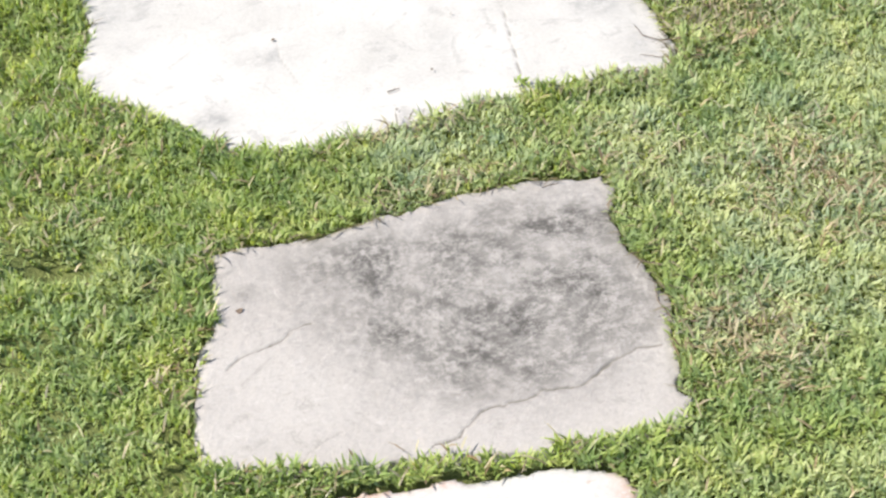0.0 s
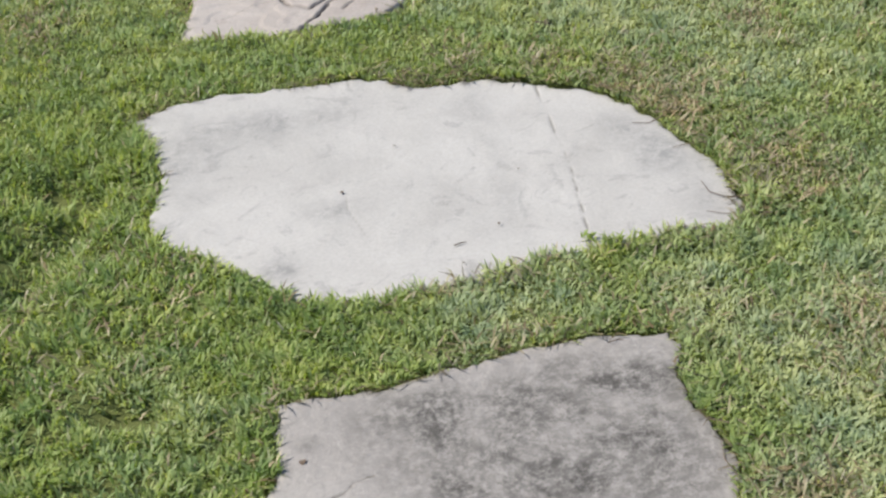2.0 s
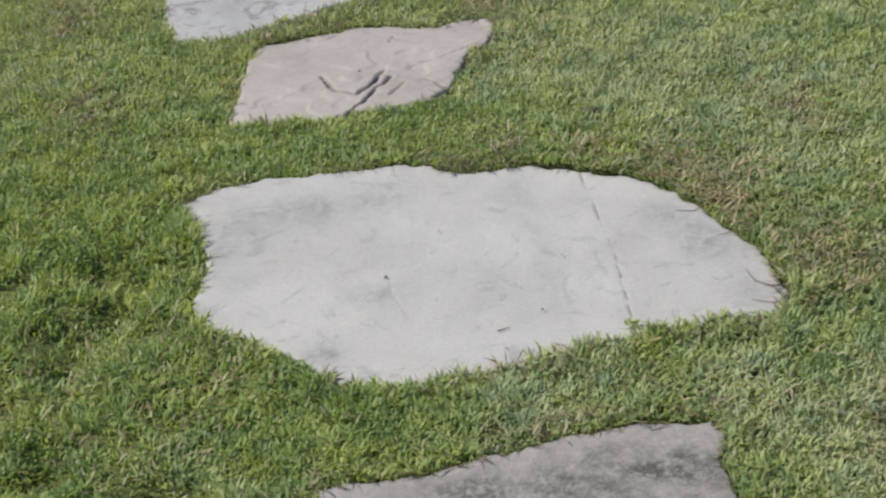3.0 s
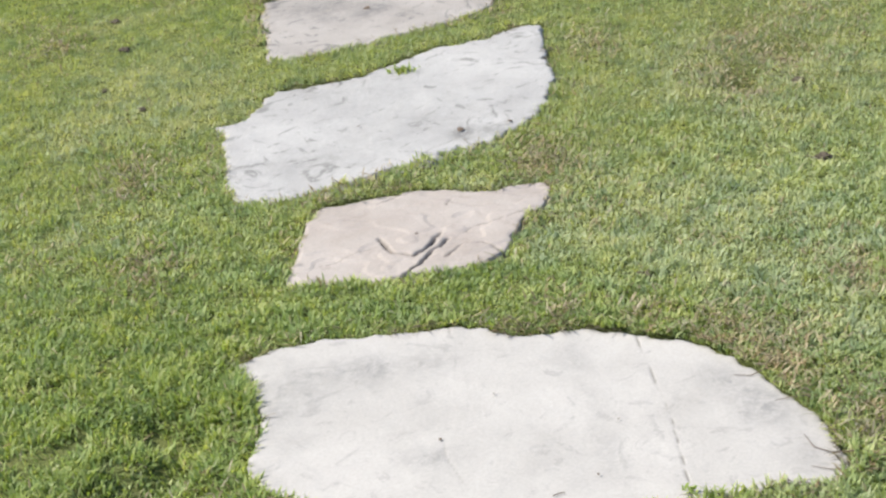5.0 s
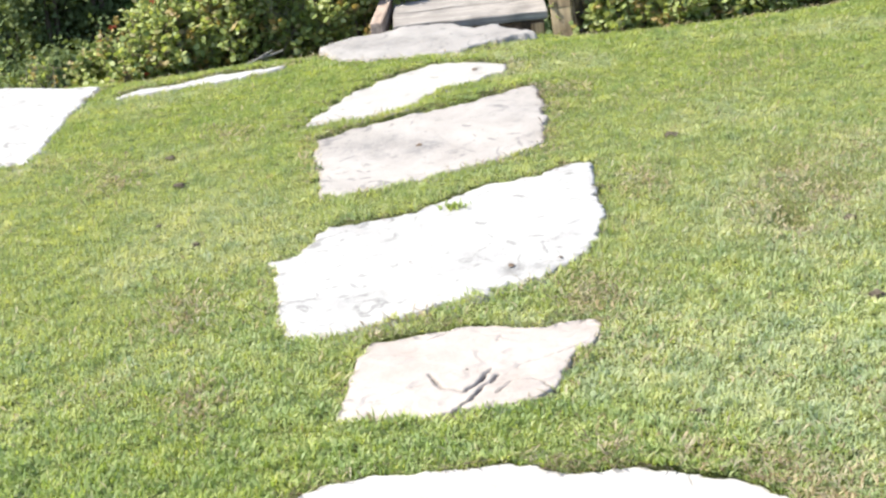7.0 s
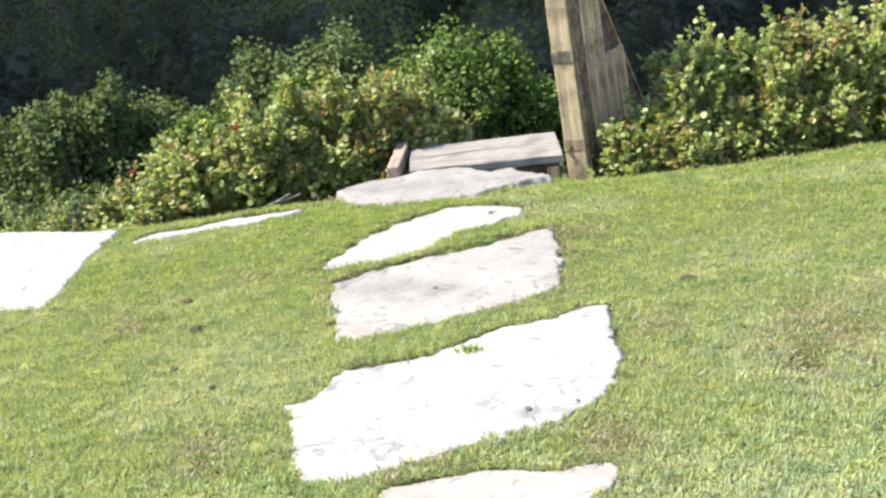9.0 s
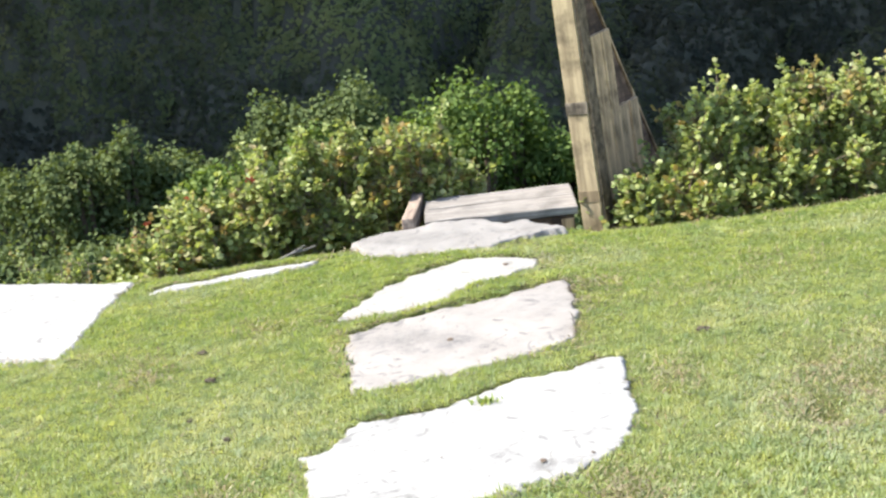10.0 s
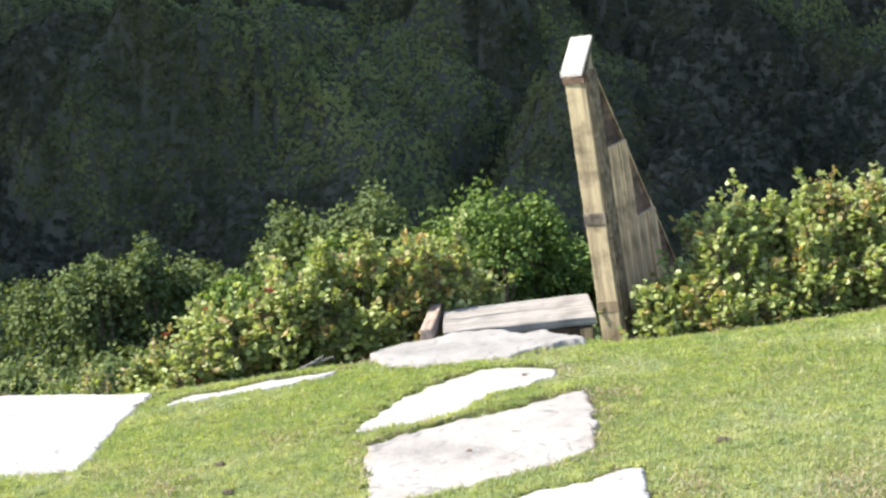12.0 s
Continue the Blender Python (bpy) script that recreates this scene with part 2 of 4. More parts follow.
def tubes(paths, sides=5):
    """Tapered round stems: each path a list of (point, radius). Returns verts and quads."""
    vs, fs, base = [], [], 0
    ang = np.arange(sides) / sides * 2 * math.pi
    for path in paths:
        pts = np.array([p for p, _ in path], float)
        rad = np.array([r for _, r in path])
        d = np.gradient(pts, axis=0)
        d /= np.linalg.norm(d, axis=1)[:, None] + 1e-9
        side = np.cross(d, [0.31, 0.17, 0.93])
        side /= np.linalg.norm(side, axis=1)[:, None] + 1e-9
        up = np.cross(d, side)
        ring = pts[:, None] + rad[:, None, None] * (np.cos(ang)[None, :, None] * side[:, None] + np.sin(ang)[None, :, None] * up[:, None])
        vs.append(ring.reshape(-1, 3))
        k = len(pts)
        i, j = np.meshgrid(np.arange(k - 1), np.arange(sides), indexing="ij")
        a, b = base + i * sides + j, base + i * sides + (j + 1) % sides
        fs.append(np.stack([a, b, b + sides, a + sides], -1).reshape(-1, 4))
        base += k * sides
    return np.concatenate(vs), np.concatenate(fs)


# ---------------------------------------------------------------- the stepping stones in plan (x across, y ahead)
SLAB = [(-0.10, 2.00), (-0.05, 2.01), (0.05, 2.00), (0.18, 2.03), (0.29, 2.05), (0.38, 2.055), (0.50, 2.035), (0.51, 2.00), (0.49, 1.95), (0.495, 1.86), (0.52, 1.79), (0.52, 1.70), (0.50, 1.61),
        (0.48, 1.56), (0.50, 1.54), (0.48, 1.505), (0.40, 1.49), (0.20, 1.51), (0.00, 1.53), (-0.14, 1.57), (-0.155, 1.62), (-0.14, 1.80), (-0.12, 1.84), (-0.11, 1.94)]
NEAR = [(-0.01, 1.48), (0.13, 1.47), (0.23, 1.465), (0.31, 1.46), (0.38, 1.44), (0.39, 1.40), (0.36, 1.17), (0.20, 1.10), (0.00, 1.13), (-0.06, 1.30)]
OVAL = [(-0.335, 2.94), (-0.26, 2.98), (-0.15, 3.00), (0.08, 2.99), (0.17, 2.965), (0.21, 2.92), (0.26, 2.91), (0.35, 2.915), (0.54, 2.82), (0.61, 2.74), (0.66, 2.61), (0.70, 2.53), (0.71, 2.43),
        (0.70, 2.32), (0.67, 2.29), (0.56, 2.30), (0.43, 2.29), (0.18, 2.25), (0.03, 2.235), (-0.04, 2.255), (-0.10, 2.32), (-0.17, 2.385), (-0.26, 2.48), (-0.30, 2.56), (-0.27, 2.70), (-0.30, 2.86)]
ROSE = [(-0.23, 3.27), (-0.23, 3.33), (-0.20, 3.48), (-0.16, 3.66), (-0.03, 3.67), (0.09, 3.69), (0.25, 3.64), (0.37, 3.655), (0.385, 3.61), (0.35, 3.52), (0.29, 3.43), (0.25, 3.32), (0.20, 3.255), (0.09, 3.24), (-0.04, 3.24)]
BROAD = [(-0.41, 4.24), (-0.34, 4.29), (-0.27, 4.46), (-0.09, 4.48), (0.06, 4.56), (0.20, 4.68), (0.35, 4.70), (0.43, 4.76), (0.50, 4.75), (0.49, 4.54), (0.495, 4.35), (0.44, 4.14), (0.38, 4.02),
         (0.28, 3.95), (0.14, 3.88), (-0.02, 3.80), (-0.13, 3.76), (-0.19, 3.735), (-0.28, 3.73), (-0.36, 3.76), (-0.39, 3.97)]
VEINED = [(-0.32, 5.30), (-0.13, 5.43), (0.10, 5.51), (0.26, 5.58), (0.43, 5.66), (0.44, 5.44), (0.40, 5.04), (0.32, 4.95), (0.17, 4.86), (0.02, 4.81), (-0.13, 4.75), (-0.23, 4.72), (-0.30, 4.76)]
LEAFLIKE = [(-0.38, 5.45), (-0.32, 5.61), (-0.21, 5.84), (-0.08, 5.98), (0.09, 6.11), (0.25, 6.08), (0.37, 6.00), (0.35, 5.91), (0.23, 5.81), (0.11, 5.75), (-0.01, 5.55), (-0.13, 5.49), (-0.24, 5.49)]
TOPMOST = [(-0.33, 6.61), (-0.19, 6.69), (0.00, 6.73), (0.20, 6.73), (0.28, 6.64), (0.37, 6.66), (0.50, 6.44), (0.38, 6.39), (0.20, 6.27), (-0.01, 6.26), (-0.25, 6.31), (-0.29, 6.37)]
SIDE = [(-1.95, 6.60), (-1.49, 6.46), (-1.30, 6.37), (-1.16, 6.34), (-1.20, 6.15), (-1.22, 5.93), (-1.25, 5.54), (-1.29, 5.40), (-1.67, 5.51), (-1.98, 5.75)]
SLIVER = [(-1.10, 6.11), (-1.04, 6.20), (-0.87, 6.25), (-0.71, 6.31), (-0.45, 6.35), (-0.53, 6.27), (-0.72, 6.19), (-0.91, 6.165)]
OUTLINES = [SLAB, NEAR, OVAL, ROSE, BROAD, VEINED, LEAFLIKE, TOPMOST, SIDE, SLIVER]


def ragged(px, py, seed):
    chips = 0.022 * fbm(px * 0.7, py + 0.25 * px, 30.0, seed + 5, 3) if seed >= 104 else 0.010 * fbm(px, py, 38.0, seed + 5, 3)
    return 0.009 * fbm(px, py, 14.0, seed, 4) + chips


def stone_reach(px, py):
    """Metres inside (plus) or outside (minus) of the nearest stone."""
    best = np.full(px.shape, -1.0)
    for k, o in enumerate(OUTLINES):
        xs, ys = [p[0] for p in o], [p[1] for p in o]
        near = (px > min(xs) - 0.3) & (px < max(xs) + 0.3) & (py > min(ys) - 0.3) & (py < max(ys) + 0.3)
        if near.any():
            d = outline_distance(px[near], py[near], o) + ragged(px[near], py[near], 100 + k)
            best[near] = np.maximum(best[near], d)
    return best


def crest(x):
    """How far ahead the lawn's brow lies."""
    return 6.52 + 0.06 * np.sin(x * 2.3 + 2.2) + 0.05 * np.clip(-x - 1.0, 0, 3) + 0.10 * np.exp(-((x - 0.1) / 0.35) ** 2)


def bank(px, py, r):
    """The turf stands a little higher behind the farther stones, which lie sunk in the slope."""
    up = np.zeros(px.shape)
    near = np.flatnonzero((r > -0.2) & (py > 3.8))
    if len(near):
        x, y, d = px[near], py[near], r[near]
        toward = stone_reach(x, y - 0.03) - d
        up[near] = 0.014 * smooth(0.004, 0.022, toward) * smooth(0.0, 0.022, -d) * (1 - smooth(0.06, 0.19, -d)) * smooth(3.9, 5.2, y)
    return up


# small hollows in the turf: x, y, reach; the first nine are dug to imitate tufts' shadows
HOLLOWS = [(-0.52, 2.44, 0.05), (-0.43, 2.60, 0.045), (-0.52, 2.13, 0.04), (-0.30, 2.03, 0.03), (-0.47, 2.74, 0.05), (-0.40, 2.70, 0.035), (-0.50, 2.53, 0.06), (-0.38, 2.50, 0.035), (-0.36, 2.05, 0.03), (0.97, 4.15, 0.06), (1.15, 4.35, 0.08), (1.05, 4.6, 0.06)]


def land(x, y):
    """The lie of the land without the stones: lawn, brow, bank down to the gully, the hillside beyond."""
    over = y - crest(x)
    z = -0.70 * 0.10 * np.logaddexp(0, over / 0.10)
    z = np.maximum(z, -4.2)
    rise = np.clip(y - 14.5, 0, None)
    z = z + 1.25 * np.minimum(rise, 2.4) + 0.50 * np.clip(rise - 2.4, 0, 34.0) + 0.25 * fbm(x, y, 0.35, 3, 3) * smooth(9, 14, y)
    z = z - (0.17 * np.clip(x, -14, 14) + 0.022 * np.clip(x, 0, 12) ** 2) * smooth(12, 18, y)
    # an unseen high spur, added on the sunny side to keep the slope in shade
    z = z + 40.0 * smooth(9.0, 20.0, -x) * smooth(13.9, 15.6, y)
    for hx, hy, hr in HOLLOWS:
        z = z - 0.042 * np.exp(-((x - hx) ** 2 + ((y - hy) * 0.8) ** 2) / hr ** 2)
    return z + 0.012 * fbm(x, y, 1.3, 9, 2) * (1 - smooth(7, 9, y))


# ---------------------------------------------------------------- ground: one sheet out to the hills
def build_ground():
    xs = np.unique(np.round(np.concatenate([np.linspace(-160, -8, 20), np.linspace(-8, -2.4, 24), np.arange(-2.4, 2.4, 0.034), np.linspace(2.4, 8, 24), np.linspace(8, 160, 20)]), 4))
    ys = np.unique(np.round(np.concatenate([np.linspace(-160, -2, 18), np.linspace(-2, 1.0, 16), np.arange(1.0, 3.9, 0.034), np.arange(3.9, 7.4, 0.022), np.linspace(7.4, 40, 80), np.linspace(40, 200, 20)]), 4))
    gx, gy = np.meshgrid(xs, ys)
    px, py = gx.ravel(), gy.ravel()
    r = stone_reach(px, py)
    z = land(px, py) + 0.016 * smooth(0.0, 0.06, -r) - 0.022 + bank(px, py, r)
    z += 0.004 * fbm(px, py, 25.0, 4, 3) * (np.abs(px) < 3)
    w, h = len(xs), len(ys)
    i, j = np.meshgrid(np.arange(h - 1), np.arange(w - 1), indexing="ij")
    a = (i * w + j).ravel()
    me = mesh_of("ground", np.stack([px, py, z], -1), np.stack([a, a + 1, a + w + 1, a + w], -1), SOIL, True)
    tagged(new("ground", me), "dark soil and thatch under the lawn, bank and hillside", "ground", kind="structure")


build_ground()


# ---------------------------------------------------------------- stones: worn slabs with carved cracks
def stepping_stone(outline, mat, label, seed, cell, cracks=(), stains=(), ledge=0.0, tilt=(0, 0), lift=0.0, swell=0.003, wander=0.010, deep=0.35):
    ox, oy = np.mean([p[0] for p in outline]), np.mean([p[1] for p in outline])
    x0, x1 = min(p[0] for p in outline) - 0.03, max(p[0] for p in outline) + 0.03
    y0, y1 = min(p[1] for p in outline) - 0.03, max(p[1] for p in outline) + 0.03
    xs, ys = np.arange(x0, x1 + cell, cell), np.arange(y0, y1 + cell, cell)
    gx, gy = np.meshgrid(xs, ys)
    px, py = gx.ravel(), gy.ravel()
    d = outline_distance(px, py, outline) + ragged(px, py, seed)
    z = lift - 0.055 * (1 - smooth(-0.008, 0.002, d)) - 0.002 * (1 - smooth(0.0, 0.015, d))
    z += swell * fbm(px, py, 5.0, seed + 3, 4) + 0.0006 * fbm(px, py, 60.0, seed + 8, 3)
    z += (px - ox) * tilt[0] + (py - oy) * tilt[1]
    if ledge:
        sheets = fbm(px * 0.8 + py * 0.5, py - px * 0.3, 4.5, seed + 21, 3) * 4.0
        z += ledge * (np.floor(sheets) + smooth(0.86, 1.0, sheets - np.floor(sheets)))
    crack = np.zeros(px.shape)
    for line, width, depth in cracks:
        wx, wy = px + wander * fbm(px, py, 22.0, seed + 31, 4), py + wander * fbm(px, py, 22.0, seed + 33, 4)
        c = (1 - smooth(width * 0.15, width * 0.25 + cell * 0.5, line_distance(wx, wy, line))) * smooth(-0.8, -0.2, fbm(px, py, 16.0, seed + 35, 3))
        crack = np.maximum(crack, c * min(1.0, depth / 0.008))
        z -= deep * depth * c
    crack = np.maximum(crack, 0.30 * (1 - smooth(0.0, 0.012, d)) * smooth(-0.1, 0.5, fbm(px, py, 20.0, seed + 51, 3)))
    stain = np.zeros(px.shape)
    for sx, sy, rx, ry, amount in stains:
        e = ((px - sx) / rx) ** 2 + ((py - sy) / ry) ** 2
        stain = stain + 1.3 * amount * np.exp(-e)
    stain = (1 - np.exp(-stain)) * np.clip(0.95 + 0.8 * fbm(px, py, 16.0, seed + 41, 5), 0, 1.3)
    w, h = len(xs), len(ys)
    i, j = np.meshgrid(np.arange(h - 1), np.arange(w - 1), indexing="ij")
    a = (i * w + j).ravel()
    q = np.stack([a, a + 1, a + w + 1, a + w], -1)
    q = q[(d[q] > -0.02).any(1)]
    used = np.unique(q)
    remap = np.full(len(px), -1)
    remap[used] = np.arange(len(used))
    q = remap[q]
    v = np.stack([px[used] - ox, py[used] - oy, z[used]], -1)
    # the buried underside
    edges = np.concatenate([q[:, [0, 1]], q[:, [1, 2]], q[:, [2, 3]], q[:, [3, 0]]])
    have = {(int(m), int(n)) for m, n in edges}
    rim = np.array([(m, n) for m, n in have if (n, m) not in have])
    v = np.concatenate([v, [[0, 0, lift - 0.09]]])
    under = np.stack([rim[:, 1], rim[:, 0], np.full(len(rim), len(v) - 1)], -1)
    me = mesh_of("stepping_stone", v, [q, under], mat, True)
    for key, val in (("crack", crack[used]), ("stain", np.clip(stain[used], 0, 1))):
        me.attributes.new(key, "FLOAT", "POINT").data.foreach_set("value", np.append(val, 0).astype(np.float32))
    ob = new("stepping_stone", me)
    ob.location = (ox, oy, land(np.array([ox]), np.array([oy]))[0] * 0.5)
    return tagged(ob, label, "stepping stone", "stepping stones in the lawn")


stepping_stone(SLAB, CONCRETE, "grey weathered concrete stepping stone with dark mottling and thin cracks", 100, 0.0027,
               cracks=[([(0.15, 1.537), (0.185, 1.55), (0.225, 1.576), (0.26, 1.592), (0.31, 1.60), (0.37, 1.605), (0.42, 1.634), (0.485, 1.656)], 0.004, 0.009), ([(-0.105, 1.742), (-0.07, 1.766), (-0.04, 1.775), (-0.01, 1.80), (0.02, 1.812)], 0.003, 0.0075),
                       ([(-0.024, 1.544), (0.004, 1.567), (0.033, 1.589)], 0.001, 0.003), ([(0.33, 1.90), (0.40, 1.87), (0.45, 1.83)], 0.001, 0.002), ([(-0.057, 1.663), (-0.024, 1.688)], 0.001, 0.0025)],
               stains=[(0.15, 1.86, 0.11, 0.10, 0.85), (0.28, 1.89, 0.16, 0.09, 0.85), (0.41, 1.95, 0.11, 0.09, 0.8), (0.30, 1.75, 0.13, 0.09, 0.85), (0.43, 1.82, 0.10, 0.11, 0.7), (0.12, 1.945, 0.12, 0.045, 0.6), (0.17, 1.75, 0.09, 0.08, 0.7),
                       (0.27, 1.67, 0.10, 0.06, 0.6), (0.37, 1.70, 0.11, 0.08, 0.6), (0.04, 1.90, 0.05, 0.03, 0.45), (-0.07, 1.90, 0.02, 0.015, 0.5), (0.24, 1.62, 0.05, 0.03, 0.3)], wander=0.014)
stepping_stone(NEAR, stone_material("rust_rimmed_stone", (0.36, 0.345, 0.325), (0.30, 0.285, 0.265), (0.27, 0.13, 0.08), 0.5), "pale stepping stone with a rusty pink rim", 101, 0.006, stains=[(0.38, 1.42, 0.02, 0.05, 1.2), (0.10, 1.475, 0.12, 0.012, 1.2)])
stepping_stone(OVAL, PALE, "broad pale smooth concrete stepping stone with a hairline crack", 102, 0.0036,
               cracks=[([(0.444, 2.87), (0.449, 2.715), (0.451, 2.54), (0.445, 2.42), (0.437, 2.30)], 0.0006, 0.0065), ([(0.048, 2.563), (0.05, 2.524), (0.056, 2.486), (0.074, 2.418)], 0.001, 0.0022), ([(0.09, 2.985), (0.095, 2.94)], 0.002, 0.003)],
               stains=[(-0.079, 2.355, 0.03, 0.032, 0.75), (0.57, 2.67, 0.045, 0.05, 0.5), (0.62, 2.56, 0.05, 0.07, 0.6), (0.65, 2.40, 0.03, 0.06, 0.4), (-0.245, 2.73, 0.03, 0.045, 0.55), (-0.20, 2.82, 0.06, 0.05, 0.4), (-0.10, 2.85, 0.09, 0.06, 0.4), (0.04, 2.86, 0.08, 0.06, 0.3),
                       (0.31, 2.81, 0.03, 0.06, 0.35), (0.01, 2.515, 0.06, 0.03, 0.4), (-0.20, 2.62, 0.03, 0.03, 0.3), (0.33, 2.55, 0.03, 0.25, 0.15)], wander=0.003)
stepping_stone(ROSE, PINK, "pinkish flaking sandstone stepping stone with deep dark fissures", 103, 0.0045,
               cracks=[([(-0.03, 3.43), (0.004, 3.357), (0.045, 3.323), (0.078, 3.357), (0.11, 3.42)], 0.012, 0.016), ([(0.02, 3.255), (0.06, 3.285), (0.09, 3.34), (0.123, 3.39)], 0.015, 0.018), ([(0.115, 3.30), (0.152, 3.351), (0.196, 3.354), (0.235, 3.295)], 0.003, 0.008),
                       ([(-0.018, 3.63), (0.02, 3.653), (0.06, 3.674)], 0.004, 0.010), ([(0.136, 3.57), (0.149, 3.615)], 0.002, 0.005), ([(-0.163, 3.337), (-0.10, 3.363), (-0.05, 3.392)], 0.0015, 0.004), ([(0.137, 3.385), (0.19, 3.445), (0.27, 3.468), (0.335, 3.513)], 0.002, 0.005)],
               ledge=0.0035, swell=0.005, deep=1.0)
stepping_stone(BROAD, WHITE, "large bright white limestone stepping stone with a grass tuft on it", 104, 0.007,
               cracks=[([(0.40, 4.70), (0.45, 4.66), (0.50, 4.68)], 0.003, 0.005), ([(0.10, 3.90), (0.22, 4.0), (0.34, 4.05)], 0.002, 0.003)],
               stains=[(0.21, 4.02, 0.025, 0.04, 0.9), (-0.10, 4.40, 0.12, 0.08, 0.3), (0.12, 4.2, 0.2, 0.2, 0.2), (0.28, 4.0, 0.08, 0.05, 0.45), (-0.15, 3.95, 0.15, 0.1, 0.3)], swell=0.005, tilt=(0.0, 0.01))
stepping_stone(VEINED, MARBLE, "off-white stepping stone with grey veins and stains", 105, 0.008,
               cracks=[([(0.06, 5.28), (0.10, 5.12), (0.13, 5.05)], 0.002, 0.002)],
               stains=[(0.03, 5.12, 0.05, 0.06, 0.8), (-0.10, 5.15, 0.14, 0.12, 0.6), (0.33, 5.4, 0.12, 0.14, 0.35)], swell=0.006, tilt=(0.0, 0.012))
stepping_stone(LEAFLIKE, stone_material("cream_limestone", (0.300, 0.285, 0.262), (0.245, 0.232, 0.212), (0.11, 0.104, 0.092), 0.7, relief=0.6), "leaf-shaped white stepping stone sunk below the turf", 106, 0.009, stains=[(0.25, 5.98, 0.02, 0.03, 0.8)])
stepping_stone(TOPMOST, stone_material("grey_stone", (0.255, 0.240, 0.222), (0.190, 0.177, 0.163), (0.10, 0.096, 0.09), 0.9, relief=0.4), "grey-white stepping stone at the lawn's brow, before the wooden landing", 107, 0.009, stains=[(-0.2, 6.5, 0.1, 0.08, 0.5), (0.1, 6.5, 0.2, 0.06, 0.5)], swell=0.012, lift=0.005)
stepping_stone(SIDE, WHITE, "wide white stepping stone of a branching path", 108, 0.012, stains=[(-1.5, 6.2, 0.1, 0.1, 0.3)])
stepping_stone(SLIVER, WHITE, "narrow white stepping stone almost grown over by turf", 109, 0.010)


# ---------------------------------------------------------------- grass
def blades(px, py, height, lean, width, mat, name, flat=0.0, drop=0.02, hump=0.0, bearing=None):
    k = len(px)
    az = rng.uniform(0, 2 * math.pi, k) if bearing is None else bearing
    a0 = np.radians(lean * rng.uniform(0.15, 1.0, k)) + flat
    a1 = a0 + np.radians(rng.uniform(8, 50, k)) * (1 - flat * 0.5)
    a1 = np.minimum(a1, 1.62)
    hx, hy = np.cos(az), np.sin(az)
    tw = az + math.pi / 2 + rng.normal(0, 0.5, k)
    sx, sy = np.cos(tw) * width * 0.5, np.sin(tw) * width * 0.5
    base = np.stack([px, py, land(px, py) - drop + 0.012 + hump * np.maximum(0, fbm(px, py, 19.0, 77, 2))], -1)
    d0 = np.stack([np.sin(a0) * hx, np.sin(a0) * hy, np.cos(a0)], -1) * (height * 0.5)[:, None]
    d1 = np.stack([np.sin(a1) * hx, np.sin(a1) * hy, np.cos(a1)], -1) * (height * 0.5)[:, None]
    side = np.stack([sx, sy, np.zeros(k)], -1)
    mid = base + d0
    v = np.stack([base - side * 0.7, base + side * 0.7, mid + side, mid - side, mid + d1], 1).reshape(-1, 3)
    b = np.arange(k)[:, None] * 5
    return mesh_of(name, v, [b + np.array([0, 1, 2, 3]), b + np.array([3, 2, 4])], mat)


def fine_blades(px, py, height, width, mat, name, hump, rise=0.0):
    """Short, fine blades, a leaning spike each, for the lawn farther along the path."""
    k = len(px)
    az, tw = rng.uniform(0, 2 * math.pi, (2, k))
    a = np.radians(rng.uniform(8, 68, k))
    base = np.stack([px, py, land(px, py) - 0.008 + rise + hump * np.maximum(0, fbm(px, py, 19.0, 77, 2))], -1)
    side = np.stack([np.cos(tw) * width * 0.5, np.sin(tw) * width * 0.5, np.zeros(k)], -1)
    tip = np.stack([np.sin(a) * np.cos(az), np.sin(a) * np.sin(az), np.cos(a)], -1) * height[:, None]
    v = np.stack([base - side, base + side, base + tip], 1).reshape(-1, 3)
    return mesh_of(name, v, np.arange(k)[:, None] * 3 + np.array([0, 1, 2]), mat)


def scatter(x0, x1, y0, y1, per_m2):
    k = int((x1 - x0) * (y1 - y0) * per_m2)
    return rng.uniform(x0, x1, k), rng.uniform(y0, y1, k)


# paler worn turf: x, y, reach
PALE_TURF = [(0.86, 2.02, 0.27), (0.75, 1.75, 0.14), (0.95, 2.9, 0.28), (0.72, 3.25, 0.25), (1.0, 4.2, 0.30), (0.60, 2.15, 0.10), (-0.6, 4.6, 0.2), (0.25, 2.14, 0.12), (0.62, 1.66, 0.08)]
# worn brown patches in the turf: x, y, reach
WORN = [(0.55, 5.6, 0.08), (-0.95, 5.1, 0.09), (-0.62, 3.95, 0.08), (0.62, 4.55, 0.08), (-0.54, 3.41, 0.07), (0.39, 3.80, 0.09), (1.08, 4.47, 0.11), (-0.61, 5.50, 0.08), (0.66, 2.75, 0.10), (0.92, 2.99, 0.06), (0.82, 1.95, 0.08), (0.62, 1.62, 0.06), (0.32, 2.985, 0.05), (0.47, 2.93, 0.045), (0.60, 2.83, 0.045), (0.69, 2.67, 0.05), (0.765, 2.44, 0.055), (0.55, 1.655, 0.035), (0.85, 2.45, 0.07), (0.95, 4.2, 0.13)]


